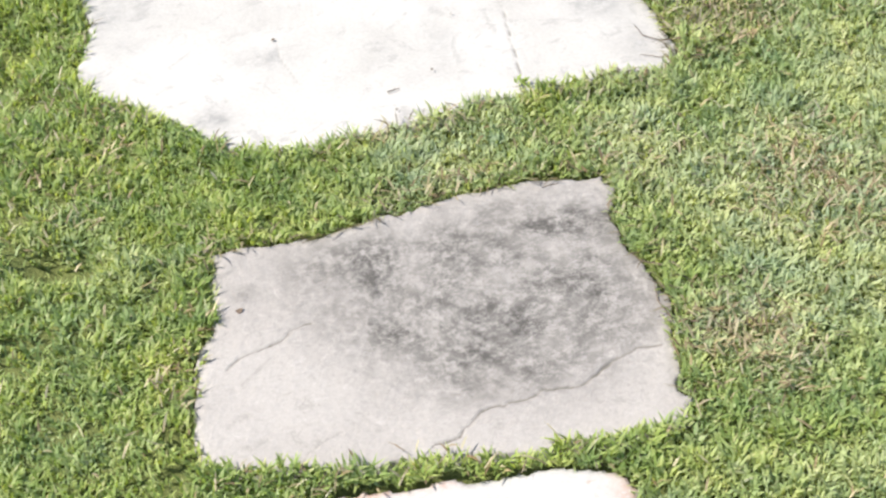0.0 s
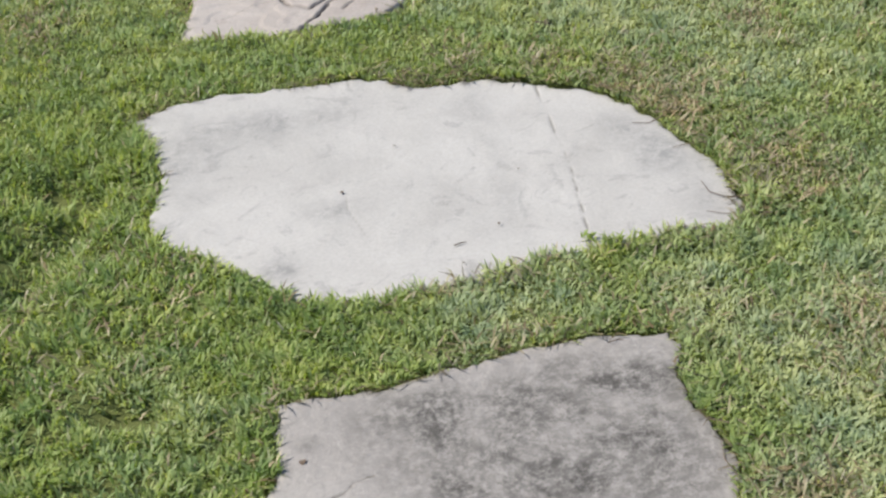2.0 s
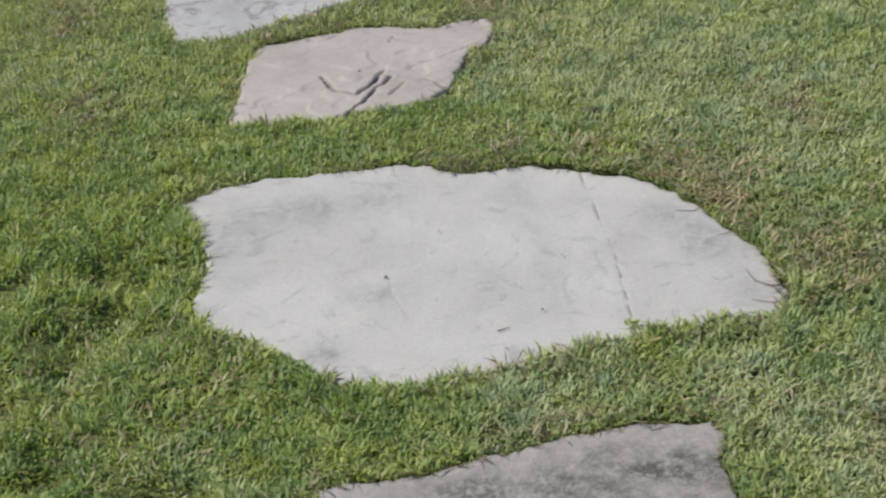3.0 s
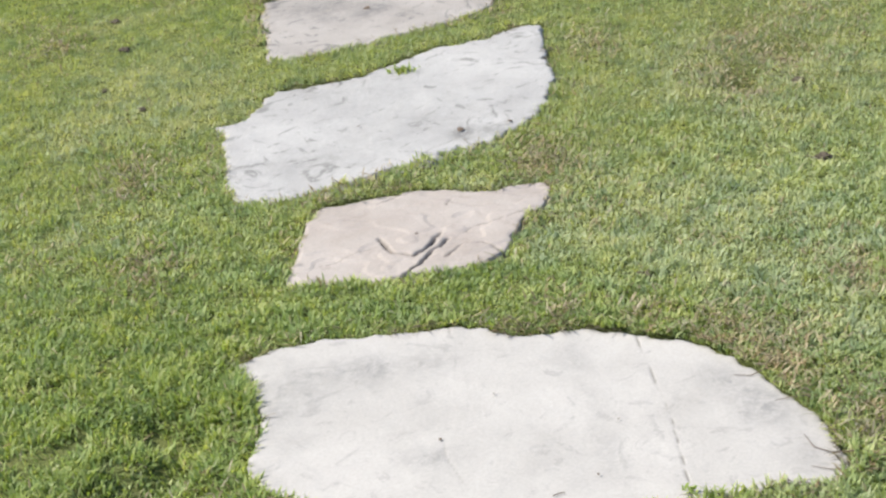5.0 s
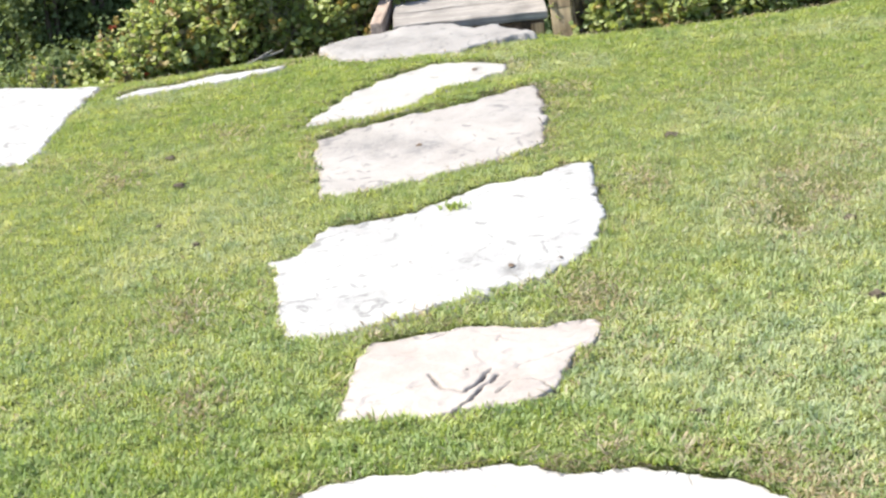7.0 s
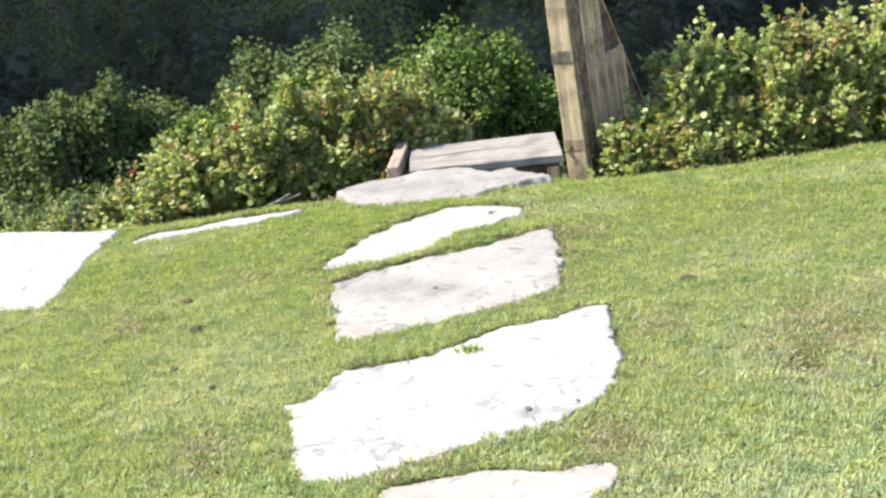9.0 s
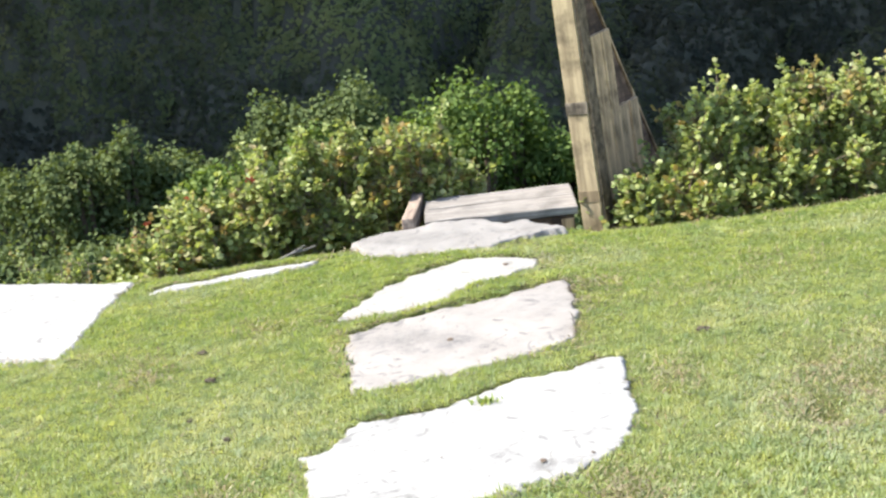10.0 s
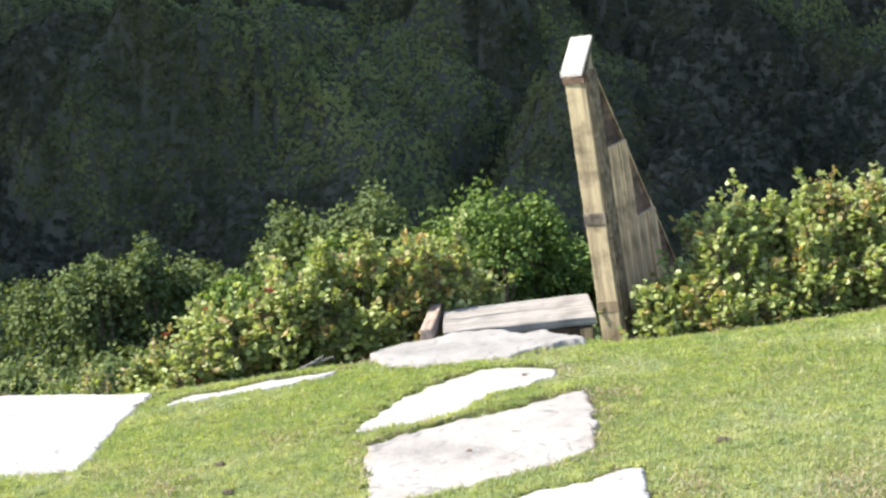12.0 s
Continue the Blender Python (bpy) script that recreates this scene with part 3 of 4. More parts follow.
def build_grass():
    px, py = [], []
    # the density follows the lawn's strips along the path
    for y0, y1, half, per in ((1.2, 2.3, 1.0, 62000), (2.3, 3.6, 1.4, 50000), (3.6, 5.0, 1.7, 42000), (5.0, 7.0, 2.15, 40000)):
        a, b = scatter(-half - 0.2, half + 0.2, y0, y1, per)
        inside = np.abs(a) < half + 0.2 * fbm(a, b, 2.0, 57, 3)
        px.append(a[inside]), py.append(b[inside])
    px, py = np.concatenate(px), np.concatenate(py)
    r = stone_reach(px, py)
    thin = fbm(px, py, 2.6, 51, 4)
    keep = (r < 0.004 - 0.012 * smooth(0.0, 0.5, fbm(px, py, 5.0, 55, 3))) & (py < crest(px) + 0.35) & (rng.uniform(0, 1, len(px)) > 0.35 * smooth(0.1, 0.5, thin))
    worn = sum(0.3 * np.exp(-((px - wx) / wr) ** 2 - ((py - wy) / (wr * 1.6)) ** 2) for wx, wy, wr in WORN)
    keep &= rng.uniform(0, 1, len(px)) > worn
    # thin turf on the slope, where the dark earth shows between the blades; the last three spots bare dark earth in
    # place of the shadow at the slab's left edge
    thin_and_shadow_gaps = sum(0.75 * np.exp(-((px - wx) / wr) ** 2 - ((py - wy) / (wr * 1.5)) ** 2) for wx, wy, wr in ((1.0, 4.3, 0.15), (1.17, 4.02, 0.10), (0.98, 4.75, 0.08), (-0.165, 1.76, 0.035), (-0.18, 1.63, 0.04), (-0.175, 1.56, 0.03)))
    keep &= rng.uniform(0, 1, len(px)) > thin_and_shadow_gaps * smooth(-0.25, 0.3, fbm(px, py, 9.0, 89, 3))
    # nine hollows thinned further, dark soil standing in for shadow between tufts
    for hx, hy, hr in HOLLOWS[:9]:
        keep &= rng.uniform(0, 1, len(px)) > 0.6 * np.exp(-((px - hx) / (1.3 * hr)) ** 2 - ((py - hy) / (0.8 * hr)) ** 2)
    # along the stones' far edges the turf stands back behind a bank of bare earth
    close = np.flatnonzero(keep & (r > -0.05))
    behind = stone_reach(px[close], py[close] - 0.015) - r[close] > 0.007
    bare = (0.002 + 0.012 * smooth(-0.2, 0.5, fbm(px[close], py[close], 6.0, 87, 3))) * (0.5 + 1.6 * smooth(3.5, 5.6, py[close]))
    keep[close[behind & (r[close] > -bare)]] = False
    # lusher, more open turf beside the near stones, with deep gaps between its tufts
    lush_side = smooth(0.05, 0.45, -px - 0.05) * (1 - smooth(2.6, 3.5, py))
    keep &= rng.uniform(0, 1, len(px)) > (0.25 + 0.6 * lush_side) * smooth(0.02, 0.4, fbm(px, py, 15.0, 93, 2)) * (1 - smooth(3.2, 4.2, py))
    px, py, r, thin, lush_side = px[keep], py[keep], r[keep], thin[keep], lush_side[keep]
    lush = fbm(px, py, 3.4, 61, 3)
    clump = fbm(px, py, 22.0, 63, 2)
    height = (0.0185 + 0.003 * lush + 0.011 * clump) * rng.uniform(0.6, 1.4, len(px)) * (1 - 0.4 * smooth(2.8, 5.5, py))
    height *= 1 + 0.35 * lush_side
    height *= 1 + 0.25 * np.exp(-((r + 0.02) / 0.03) ** 2)
    width = rng.uniform(0.0030, 0.0050, len(px)) * (1 + 0.12 * smooth(3.0, 5.5, py))
    pale = sum(0.95 * np.exp(-((px - wx) / wr) ** 2 - ((py - wy) / (wr * 1.3)) ** 2) for wx, wy, wr in PALE_TURF)
    pale = np.clip(0.32 * smooth(2.7, 3.7, py) + pale * (0.75 + 0.9 * fbm(px, py, 9.0, 81, 3)) + 0.6 * smooth(0.1, 0.6, fbm(px, py, 3.0, 83, 4)), 0, 0.85) * (1 - 0.9 * lush_side)
    near = rng.uniform(0, 1, len(px)) > smooth(2.9, 4.7, py + 0.4 * fbm(px, py, 4.0, 85, 2))
    far = ~near
    me = blades(px[near], py[near], height[near], 54.0, width[near], NEAR_GRASS, "grass", hump=0.016)
    me.attributes.new("pale", "FLOAT", "POINT").data.foreach_set("value", np.repeat(pale[near], 5).astype(np.float32))
    tagged(new("grass", me), "short mown bright green lawn grass with paler worn patches", "grass", kind="stuff")
    me = fine_blades(px[far], py[far], height[far] * 1.1, width[far] * 1.1, GRASS, "grass", 0.014, bank(px[far], py[far], r[far]))
    me.attributes.new("pale", "FLOAT", "POINT").data.foreach_set("value", np.repeat(np.clip(1.2 * pale[far] + 0.12 - 0.34 * smooth(4.7, 6.2, py[far]), 0, 0.95), 3).astype(np.float32))
    tagged(new("grass", me), "fine short yellow-green lawn grass towards the brow", "grass", kind="stuff")
    # the rest of the lawn, off the path
    a, b = scatter(-7.0, 7.0, -5.0, 7.0, 1000)
    off = (stone_reach(a, b) < -0.01) & (b < crest(a) + 0.4) & ((np.abs(a) > 0.9 + 0.18 * b) | (b < 1.25))
    a, b = a[off], b[off]
    me = fine_blades(a, b, rng.uniform(0.02, 0.035, len(a)), rng.uniform(0.014, 0.024, len(a)), GRASS, "grass", 0.01)
    me.attributes.new("pale", "FLOAT", "POINT").data.foreach_set("value", np.repeat(np.clip(0.4 * fbm(a, b, 1.5, 83, 4), 0, 1), 3).astype(np.float32))
    tagged(new("grass", me), "short green lawn grass away from the path", "grass", kind="stuff")
    # straw: dead blades in the turf, thickest along the stones
    a, b = scatter(-2.2, 2.2, 1.0, 6.9, 4500)
    r = stone_reach(a, b)
    dry = fbm(a, b, 2.6, 51, 4)
    worn = sum(np.exp(-((a - wx) / wr) ** 2 - ((b - wy) / (wr * 1.6)) ** 2) for wx, wy, wr in WORN)
    keep = (r < 0.0) & (rng.uniform(0, 1, len(a)) < 0.06 + 0.5 * smooth(0.1, 0.5, dry) + worn)
    a, b = a[keep], b[keep]
    for wx, wy, wr in WORN:
        e, f = scatter(wx - 1.6 * wr, wx + 1.6 * wr, wy - 2.4 * wr, wy + 2.4 * wr, 9000 if wy < 4.1 else 3000)
        keep = (stone_reach(e, f) < 0) & (rng.uniform(0, 1, len(e)) < np.exp(-((e - wx) / wr) ** 2 - ((f - wy) / (1.6 * wr)) ** 2))
        a, b = np.concatenate([a, e[keep]]), np.concatenate([b, f[keep]])
    e, f = scatter(-2.0, 0.85, 1.2, 6.8, 9000)
    r = stone_reach(e, f)
    keep = (r < 0.006) & (r > -0.05) & (rng.uniform(0, 1, len(e)) < 0.12 + 0.8 * fbm(e, f, 5.0, 71, 3))
    a, b = np.concatenate([a, e[keep]]), np.concatenate([b, f[keep]])
    me = blades(a, b, rng.uniform(0.012, 0.032, len(a)), 40.0, rng.uniform(0.0018, 0.004, len(a)), STRAW, "dry_grass", flat=0.62, drop=0.006)
    tagged(new("dry_grass", me), "straw-coloured dead grass lying in the turf and along the stones", "dry grass", kind="stuff")


build_grass()


def build_edge_litter():
    """Brown dead runners and thatch hanging over the stones' far and right-hand edges."""
    px, py, az = [], [], []
    for k, o in enumerate(OUTLINES):
        for (ax, ay), (bx, by) in zip(o, o[1:] + o[:1]):
            length = math.hypot(bx - ax, by - ay)
            area = sum(p[0] * q[1] - q[0] * p[1] for p, q in zip(o, o[1:] + o[:1]))
            nx, ny = ((by - ay) / length, -(bx - ax) / length) if area > 0 else (-(by - ay) / length, (bx - ax) / length)
            facing = 0.45 * nx + 0.9 * ny
            count = int(length * (900 if facing > 0.25 else 80) * (0.3, 0.0, 1.0, 0.5, 0.5, 0.5, 0.5, 0.3, 0.3, 0.3)[k])
            f = rng.uniform(0, 1, count)
            out = -0.004 + 0.065 * rng.uniform(0, 1, count) ** 1.8
            x, y = ax + (bx - ax) * f + nx * out, ay + (by - ay) * f + ny * out
            keep = fbm(x, y, 7.0, 91, 3) > rng.uniform(-0.35, 0.35, count)
            px.append(x[keep]), py.append(y[keep])
            az.append((math.atan2(-ny, -nx) + rng.normal(0, 1.0, count))[keep])
    px, py, az = np.concatenate(px), np.concatenate(py), np.concatenate(az)
    me = blades(px, py, rng.uniform(0.012, 0.04, len(px)), 30.0, rng.uniform(0.0015, 0.0035, len(px)), THATCH, "edge_thatch", flat=0.85, drop=0.008, bearing=az)
    tagged(new("edge_thatch", me), "dark brown dead runners and thatch along the stones' edges", "dry grass", kind="stuff")


build_edge_litter()


# ---------------------------------------------------------------- wooden landing of the stairs
def build_landing():
    t = thing("stair_landing", pose(0.275, 6.78, -0.028, 0, 0, -1.5), "weathered grey wooden landing at the head of the stairs", "landing")
    for k, (w, y, tilt) in enumerate(((0.215, 0.11, 0.4), (0.215, 0.332, -0.4))):
        ob = part("plank", box(0.63, w, 0.035, (0, 0, 0), 0.005, 0.004, 12, k), PLANK, t)
        ob.matrix_local = pose(0.0, y, 0.008, tilt, 0, 0)
    kerb = part("kerb_board", box(0.05, 0.78, 0.085, (0, 0, 0), 0.005, 0.003, 8, 5), wood_material("kerb_timber", (0.36, 0.28, 0.22), (0.16, 0.12, 0.095), 1), t, "darker edging board")
    kerb.matrix_local = pose(-0.350, 0.36, 0.01, 0, 0, -4.5)
    fascia = part("fascia", box(0.60, 0.03, 0.12, (0, 0, 0), 0.004, 0.002, 8, 9), RAILWOOD, t, "dark board under the planks")
    fascia.matrix_local = pose(0.0, 0.03, -0.075)
    part("joist", box(0.05, 0.42, 0.12, (0.27, 0.22, -0.085), 0.004), BOARDWOOD, t)
    part("joist", box(0.05, 0.42, 0.12, (-0.27, 0.22, -0.085), 0.004), BOARDWOOD, t)


build_landing()


def build_railing():
    """The stairs' side: a stout post with a slanting cap, and planking cut in steps over a brown sloping board."""
    slope = 54
    fall = math.tan(radians(slope))
    t = thing("stair_railing", pose(0.668, 6.79, -0.10, 0, -3.0, -26), "weathered timber stair railing with a capped post and stepped upright boards", "railing")
    top = 1.055
    post = box(0.090, 0.105, top + 0.1, (0, 0.0, (top - 0.1) / 2), 0.0, 0, 0)
    for v in post.verts:
        if v.co.z > 0.5:
            v.co.z += (v.co.y + 0.0525) * 1.15
    bmesh.ops.bevel(post, geom=post.edges[:], offset=0.004, segments=2, affect="EDGES")
    long = [e for e in post.edges if e.calc_length() > 0.5]
    bmesh.ops.subdivide_edges(post, edges=long, cuts=16, use_grid_fill=True)
    for v in post.verts:
        v.co += 0.0022 * Vector(noise.noise_vector(v.co * 11.0))
    post = part("post", post, POSTWOOD, t, "tan timber post with dark stains")
    # a weathered scarf joint half way up: a dark damp band with a lighter lip below it
    part("joint_band", box(0.0925, 0.006, 0.050, (-0.001, -0.0525, 0.50), 0.002, 0.002, 4, 3), STAINED, post, "dark damp band round the joint")
    part("joint_band", box(0.0915, 0.006, 0.048, (0.0, -0.0525, 0.135), 0.002, 0.002, 4, 8), wood_material("dark_foot", (0.24, 0.18, 0.11), (0.12, 0.09, 0.055), 2, 34.0, 0.8), post, "darker band at the foot")
    cap_wood = wood_material("cap_timber", (0.40, 0.38, 0.35), (0.26, 0.24, 0.215), 1, 50.0, 0.3)
    for name, thick, at, mat, label in (("cap", 0.016, top + 0.098, cap_wood, "bright weathered cap board"), ("cap_block", 0.030, top + 0.076, RAILWOOD, "dark brown block under the cap")):
        bm = box(0.103 if name == "cap" else 0.098, 0.122, thick, (0, 0, 0), 0.0)
        for v in bm.verts:
            v.co.z += v.co.y * 1.12
        bmesh.ops.bevel(bm, geom=bm.edges[:], offset=0.003, segments=2, affect="EDGES")
        ob = part(name, bm, mat, t, label)
        ob.matrix_local = pose(0, 0.002, at, 0, 0, -10 if name == "cap" else -4)
        if name == "cap":
            for nx in (-0.030, -0.004, 0.028):
                part("nail", box(0.006, 0.006, 0.004, (nx, -0.040, 0.008 - 0.040 * 1.12), 0.001), STAINED, ob)
    # added board over the post's weathered side, coloured dark for its shade
    part("post_side_skin", box(0.014, 0.096, top + 0.10, (0.0505, 0.004, (top + 0.10) / 2 - 0.06), 0.003, 0.004, 18, 21), SHADED_FLAKING, t, "added skin over the post's flaking side, darkened for its shade")
    # pairs of upright planks; each pair ends square where the slope cuts its far edge
    s = 0.078
    for k in range(10):
        wide = (0.128, 0.108, 0.122, 0.114)[k % 4]
        pair_end = 0.078 + 0.242 * (k // 2 + 1)
        high = top + 0.150 - pair_end * fall
        bm = box(0.024, wide - 0.007, 1.0, (0, 0, high - 0.5), 0.004, 0.002, 10, k)
        ob = part("plank", bm, BOARDWOOD, t)
        ob.location = (0.036 + 0.004 * math.sin(k * 2.7), s + wide / 2, 0)
        s += wide + 0.002
    # the board runs along the slope behind the planks, and a narrow lip covers its upper edge
    for name, thick, deep, over, mat, label in (("sloping_board", 0.020, 1.10, 0.0, SLOPEWOOD, "red-brown sloping board behind the planks"), ("handrail", 0.034, 0.022, 0.020, BOARDWOOD, "pale lip along the slope")):
        bm = box(thick, 1.3, deep, (0, 0.65, over - deep / 2), 0.0, 0.002, 16, 4)
        for v in bm.verts:
            v.co.z -= v.co.y * fall
        part(name, bm, mat, t, label).location = (0.012, 0.054, top + 0.085)


build_railing()


# ---------------------------------------------------------------- shrubs
LEAF = np.array([(0, 0, 0), (0.30, 0.38, 0.05), (0.36, 0.72, 0.04), (0, 1.0, -0.08), (-0.36, 0.72, -0.04), (-0.30, 0.38, -0.02)])
LEAF_FACES = np.array([(0, 1, 5), (1, 2, 4), (1, 4, 5), (2, 3, 4)])


def leaves(pos, direction, size, shape=LEAF, faces=LEAF_FACES, wide=1.0, facing=None):
    """Leaves at points, each growing along its direction, turned at random about it."""
    k = len(pos)
    y = direction / (np.linalg.norm(direction, axis=1)[:, None] + 1e-9)
    up = rng.normal(0, 1, (k, 3)) * (0.45 if facing is None else 0.33) + (np.array([0, 0, 1.0]) if facing is None else facing)
    x = np.cross(y, up)
    x /= np.linalg.norm(x, axis=1)[:, None] + 1e-9
    z = np.cross(x, y)
    s = size[:, None, None]
    v = pos[:, None] + s * (shape[None, :, 0:1] * wide * x[:, None] + shape[None, :, 1:2] * y[:, None] + shape[None, :, 2:3] * z[:, None])
    f = faces[None] + (np.arange(k) * len(shape))[:, None, None]
    return v.reshape(-1, 3), f.reshape(-1, 3)


def shrub(name, at, rx, ry, rz, shoots, label, seed, leaf_size=0.028, mat=None, group="hedge along the brow"):
    """A rooted shrub: branching stems, and short leafy shoots in rounded clumps all over it, some with red young leaves."""
    local = np.random.default_rng(seed)
    t = thing(name, pose(*at), label, "shrub", group)
    # clumps of shoots over a dome that reaches down to the ground
    clumps = max(9, shoots // 15)
    az = local.uniform(0, 2 * math.pi, clumps)
    up = local.uniform(-0.15, 1.0, clumps)
    flat = np.sqrt(np.clip(1 - up ** 2, 0, 1))
    reach = local.uniform(0.70, 1.0, clumps) + 0.16 * (local.uniform(0, 1, clumps) > 0.86)
    hubs = np.stack([flat * np.cos(az) * rx, flat * np.sin(az) * ry, 0.42 * rz + up * 0.56 * rz], -1)
    hubs[:, :2] *= reach[:, None]
    hubs[:, 2] = 0.42 * rz + (hubs[:, 2] - 0.42 * rz) * reach
    young = local.uniform(0, 1, clumps)
    paths, lp, ld, ls, red = [], [], [], [], []
    for k in range(clumps):
        root = np.array([hubs[k, 0] * 0.2, hubs[k, 1] * 0.2, 0.0])
        mid = root * 0.35 + hubs[k] * 0.65 + local.normal(0, 0.02, 3)
        paths.append([(root, 0.007), (mid, 0.004), (hubs[k], 0.002)])
    for _ in range(shoots):
        k = local.integers(clumps)
        off = local.normal(0, 1, 3) * np.array([0.035, 0.035, 0.044])
        tip = hubs[k] + off
        outward = np.array([hubs[k, 0] / rx, hubs[k, 1] / ry, 0.0]) * 0.55
        grow = outward + np.array([0, 0, 0.8]) + off * 5.0
        grow = grow / np.linalg.norm(grow)
        if local.uniform() < 0.10:
            tip = tip + grow * local.uniform(0.02, 0.06)
        paths.append([(hubs[k], 0.0022), (tip, 0.001)])
        tint = 0.75 if young[k] > 0.72 and local.uniform() < 0.5 else 0.0
        for q in range(local.integers(8, 13)):
            back = local.uniform(0, 0.07)
            out = local.normal(0, 1, 3)
            lp.append(tip - grow * back + local.normal(0, 0.005, 3)), ld.append(out * 0.75 + grow * 0.7), ls.append(leaf_size * local.uniform(0.65, 1.2))
            red.append(tint if back < 0.035 else 0.0)
    v, f = tubes(paths, 3)
    part("branchwork", mesh_of("branchwork", v, f, BARK, True), BARK, t)
    v, f = leaves(np.array(lp), np.array(ld), np.array(ls), wide=1.25)
    me = mesh_of("foliage", v, f, mat or HEDGE)
    me.attributes.new("pale", "FLOAT", "POINT").data.foreach_set("value", np.repeat(np.array(red), len(LEAF)).astype(np.float32))
    part("foliage", me, HEDGE, t)
    return t


def ground_at(x, y):
    return float(land(np.array([x]), np.array([y]))[0]) - 0.02


HEDGE_PLANTS = [  # x, y, half width, half depth, height over the brow
    (-1.22, 7.08, 0.20, 0.20, 0.17), (-0.98, 7.15, 0.24, 0.22, 0.31), (-0.68, 7.22, 0.27, 0.25, 0.48), (-0.42, 7.30, 0.25, 0.25, 0.55), (-0.10, 7.30, 0.21, 0.24, 0.50), (0.08, 7.48, 0.15, 0.2, 0.42),
    (0.81, 6.70, 0.11, 0.10, 0.13), (0.93, 6.80, 0.17, 0.16, 0.22), (1.08, 6.66, 0.15, 0.13, 0.14), (1.12, 6.86, 0.20, 0.20, 0.52), (1.36, 6.86, 0.24, 0.23, 0.50), (1.62, 6.88, 0.25, 0.25, 0.52), (1.92, 6.95, 0.28, 0.28, 0.60), (2.35, 6.95, 0.32, 0.3, 0.62),
    (1.28, 6.70, 0.13, 0.10, 0.12), (1.46, 6.73, 0.14, 0.11, 0.16), (1.66, 6.74, 0.14, 0.11, 0.17), (1.88, 6.76, 0.15, 0.12, 0.22)]
for k, (hx, hy, rx, ry, top) in enumerate(HEDGE_PLANTS):
    z = ground_at(hx, hy)
    flowering = hx < -0.5
    shrub("flowering_shrub" if flowering else "shrub", (hx, hy, z), rx * 1.05, ry, (top - z) * (0.79 if hx < 1.1 else 0.86), int(760 * rx / 0.25 * (top - z + 0.3)),
          "leafy green shrub with a few red flowers" if flowering else ("bushy light green shrub at the brow" if hx < 0.5 else "dense yellow-green shrub with reddish young leaves"), 300 + k)


def flower(x, y, z, size, seed):
    local = np.random.default_rng(seed)
    t = thing("red_flower", pose(x, y, z, local.uniform(-60, -20), 0, local.uniform(-30, 30)), "small red flower on the hedge", "flower", "red flowers in the hedge")
    petal = np.array([(0, 0, 0), (0.25, 0.4, 0.10), (0.30, 0.8, 0.12), (0, 1.0, 0.05), (-0.30, 0.8, 0.12), (-0.25, 0.4, 0.10)])
    for k in range(5):
        a = k * 2 * math.pi / 5
        r = np.array([[math.cos(a), -math.sin(a), 0], [math.sin(a), math.cos(a), 0], [0, 0, 1]])
        part("petal", mesh_of("petal", (petal * size) @ r.T, LEAF_FACES, PETAL), PETAL, t)


for k, (fx, fy, fz, fs) in enumerate([(-1.20, 7.02, 0.07, 0.022), (-1.27, 7.05, 0.01, 0.02), (-0.75, 7.05, 0.20, 0.024), (-1.02, 7.02, 0.16, 0.016), (-1.16, 6.92, -0.11, 0.018), (-1.08, 6.92, -0.12, 0.018)]):
    flower(fx, fy, fz, fs, 500 + k)

# low weeds at the brow, far left
for k, (hx, hy, rx, top) in enumerate([(-1.95, 7.0, 0.14, 0.02), (-1.72, 7.02, 0.14, 0.06), (-1.52, 7.02, 0.10, 0.03), (-2.2, 7.0, 0.16, 0.10)]):
    z = ground_at(hx, hy)
    shrub("weed", (hx, hy, z), rx, 0.10, (top - z) * 0.85, 46, "straggly pale green weed with dry stalks", 350 + k, 0.018, group="weeds along the brow")


# ---------------------------------------------------------------- woods on the far hillside
QUAD = np.array([(0, 0, 0), (0.38, 0.5, 0.08), (0, 1.0, -0.05), (-0.38, 0.5, 0.08)])
QUAD_FACES = np.array([(0, 1, 2), (0, 2, 3)])


def crown_points(local, centre, rx, ry, rz, count, lumps=9):
    """Leaf places in a lumpy crown: a cluster of leafy boughs with gaps between."""
    d = local.normal(0, 1, (lumps, 3))
    d /= np.linalg.norm(d, axis=1)[:, None]
    d[:, 2] = np.abs(d[:, 2]) * 0.9 - 0.15
    hub = d * local.uniform(0.45, 0.85, (lumps, 1))
    size = local.uniform(0.24, 0.54, lumps)
    pick = local.integers(0, lumps, count)
    n = local.normal(0, 1, (count, 3))
    n /= np.linalg.norm(n, axis=1)[:, None]
    p = hub[pick] + n * size[pick][:, None] * local.uniform(0.55, 1.05, (count, 1))
    return np.array(centre) + p * np.array([rx, ry, rz]), n


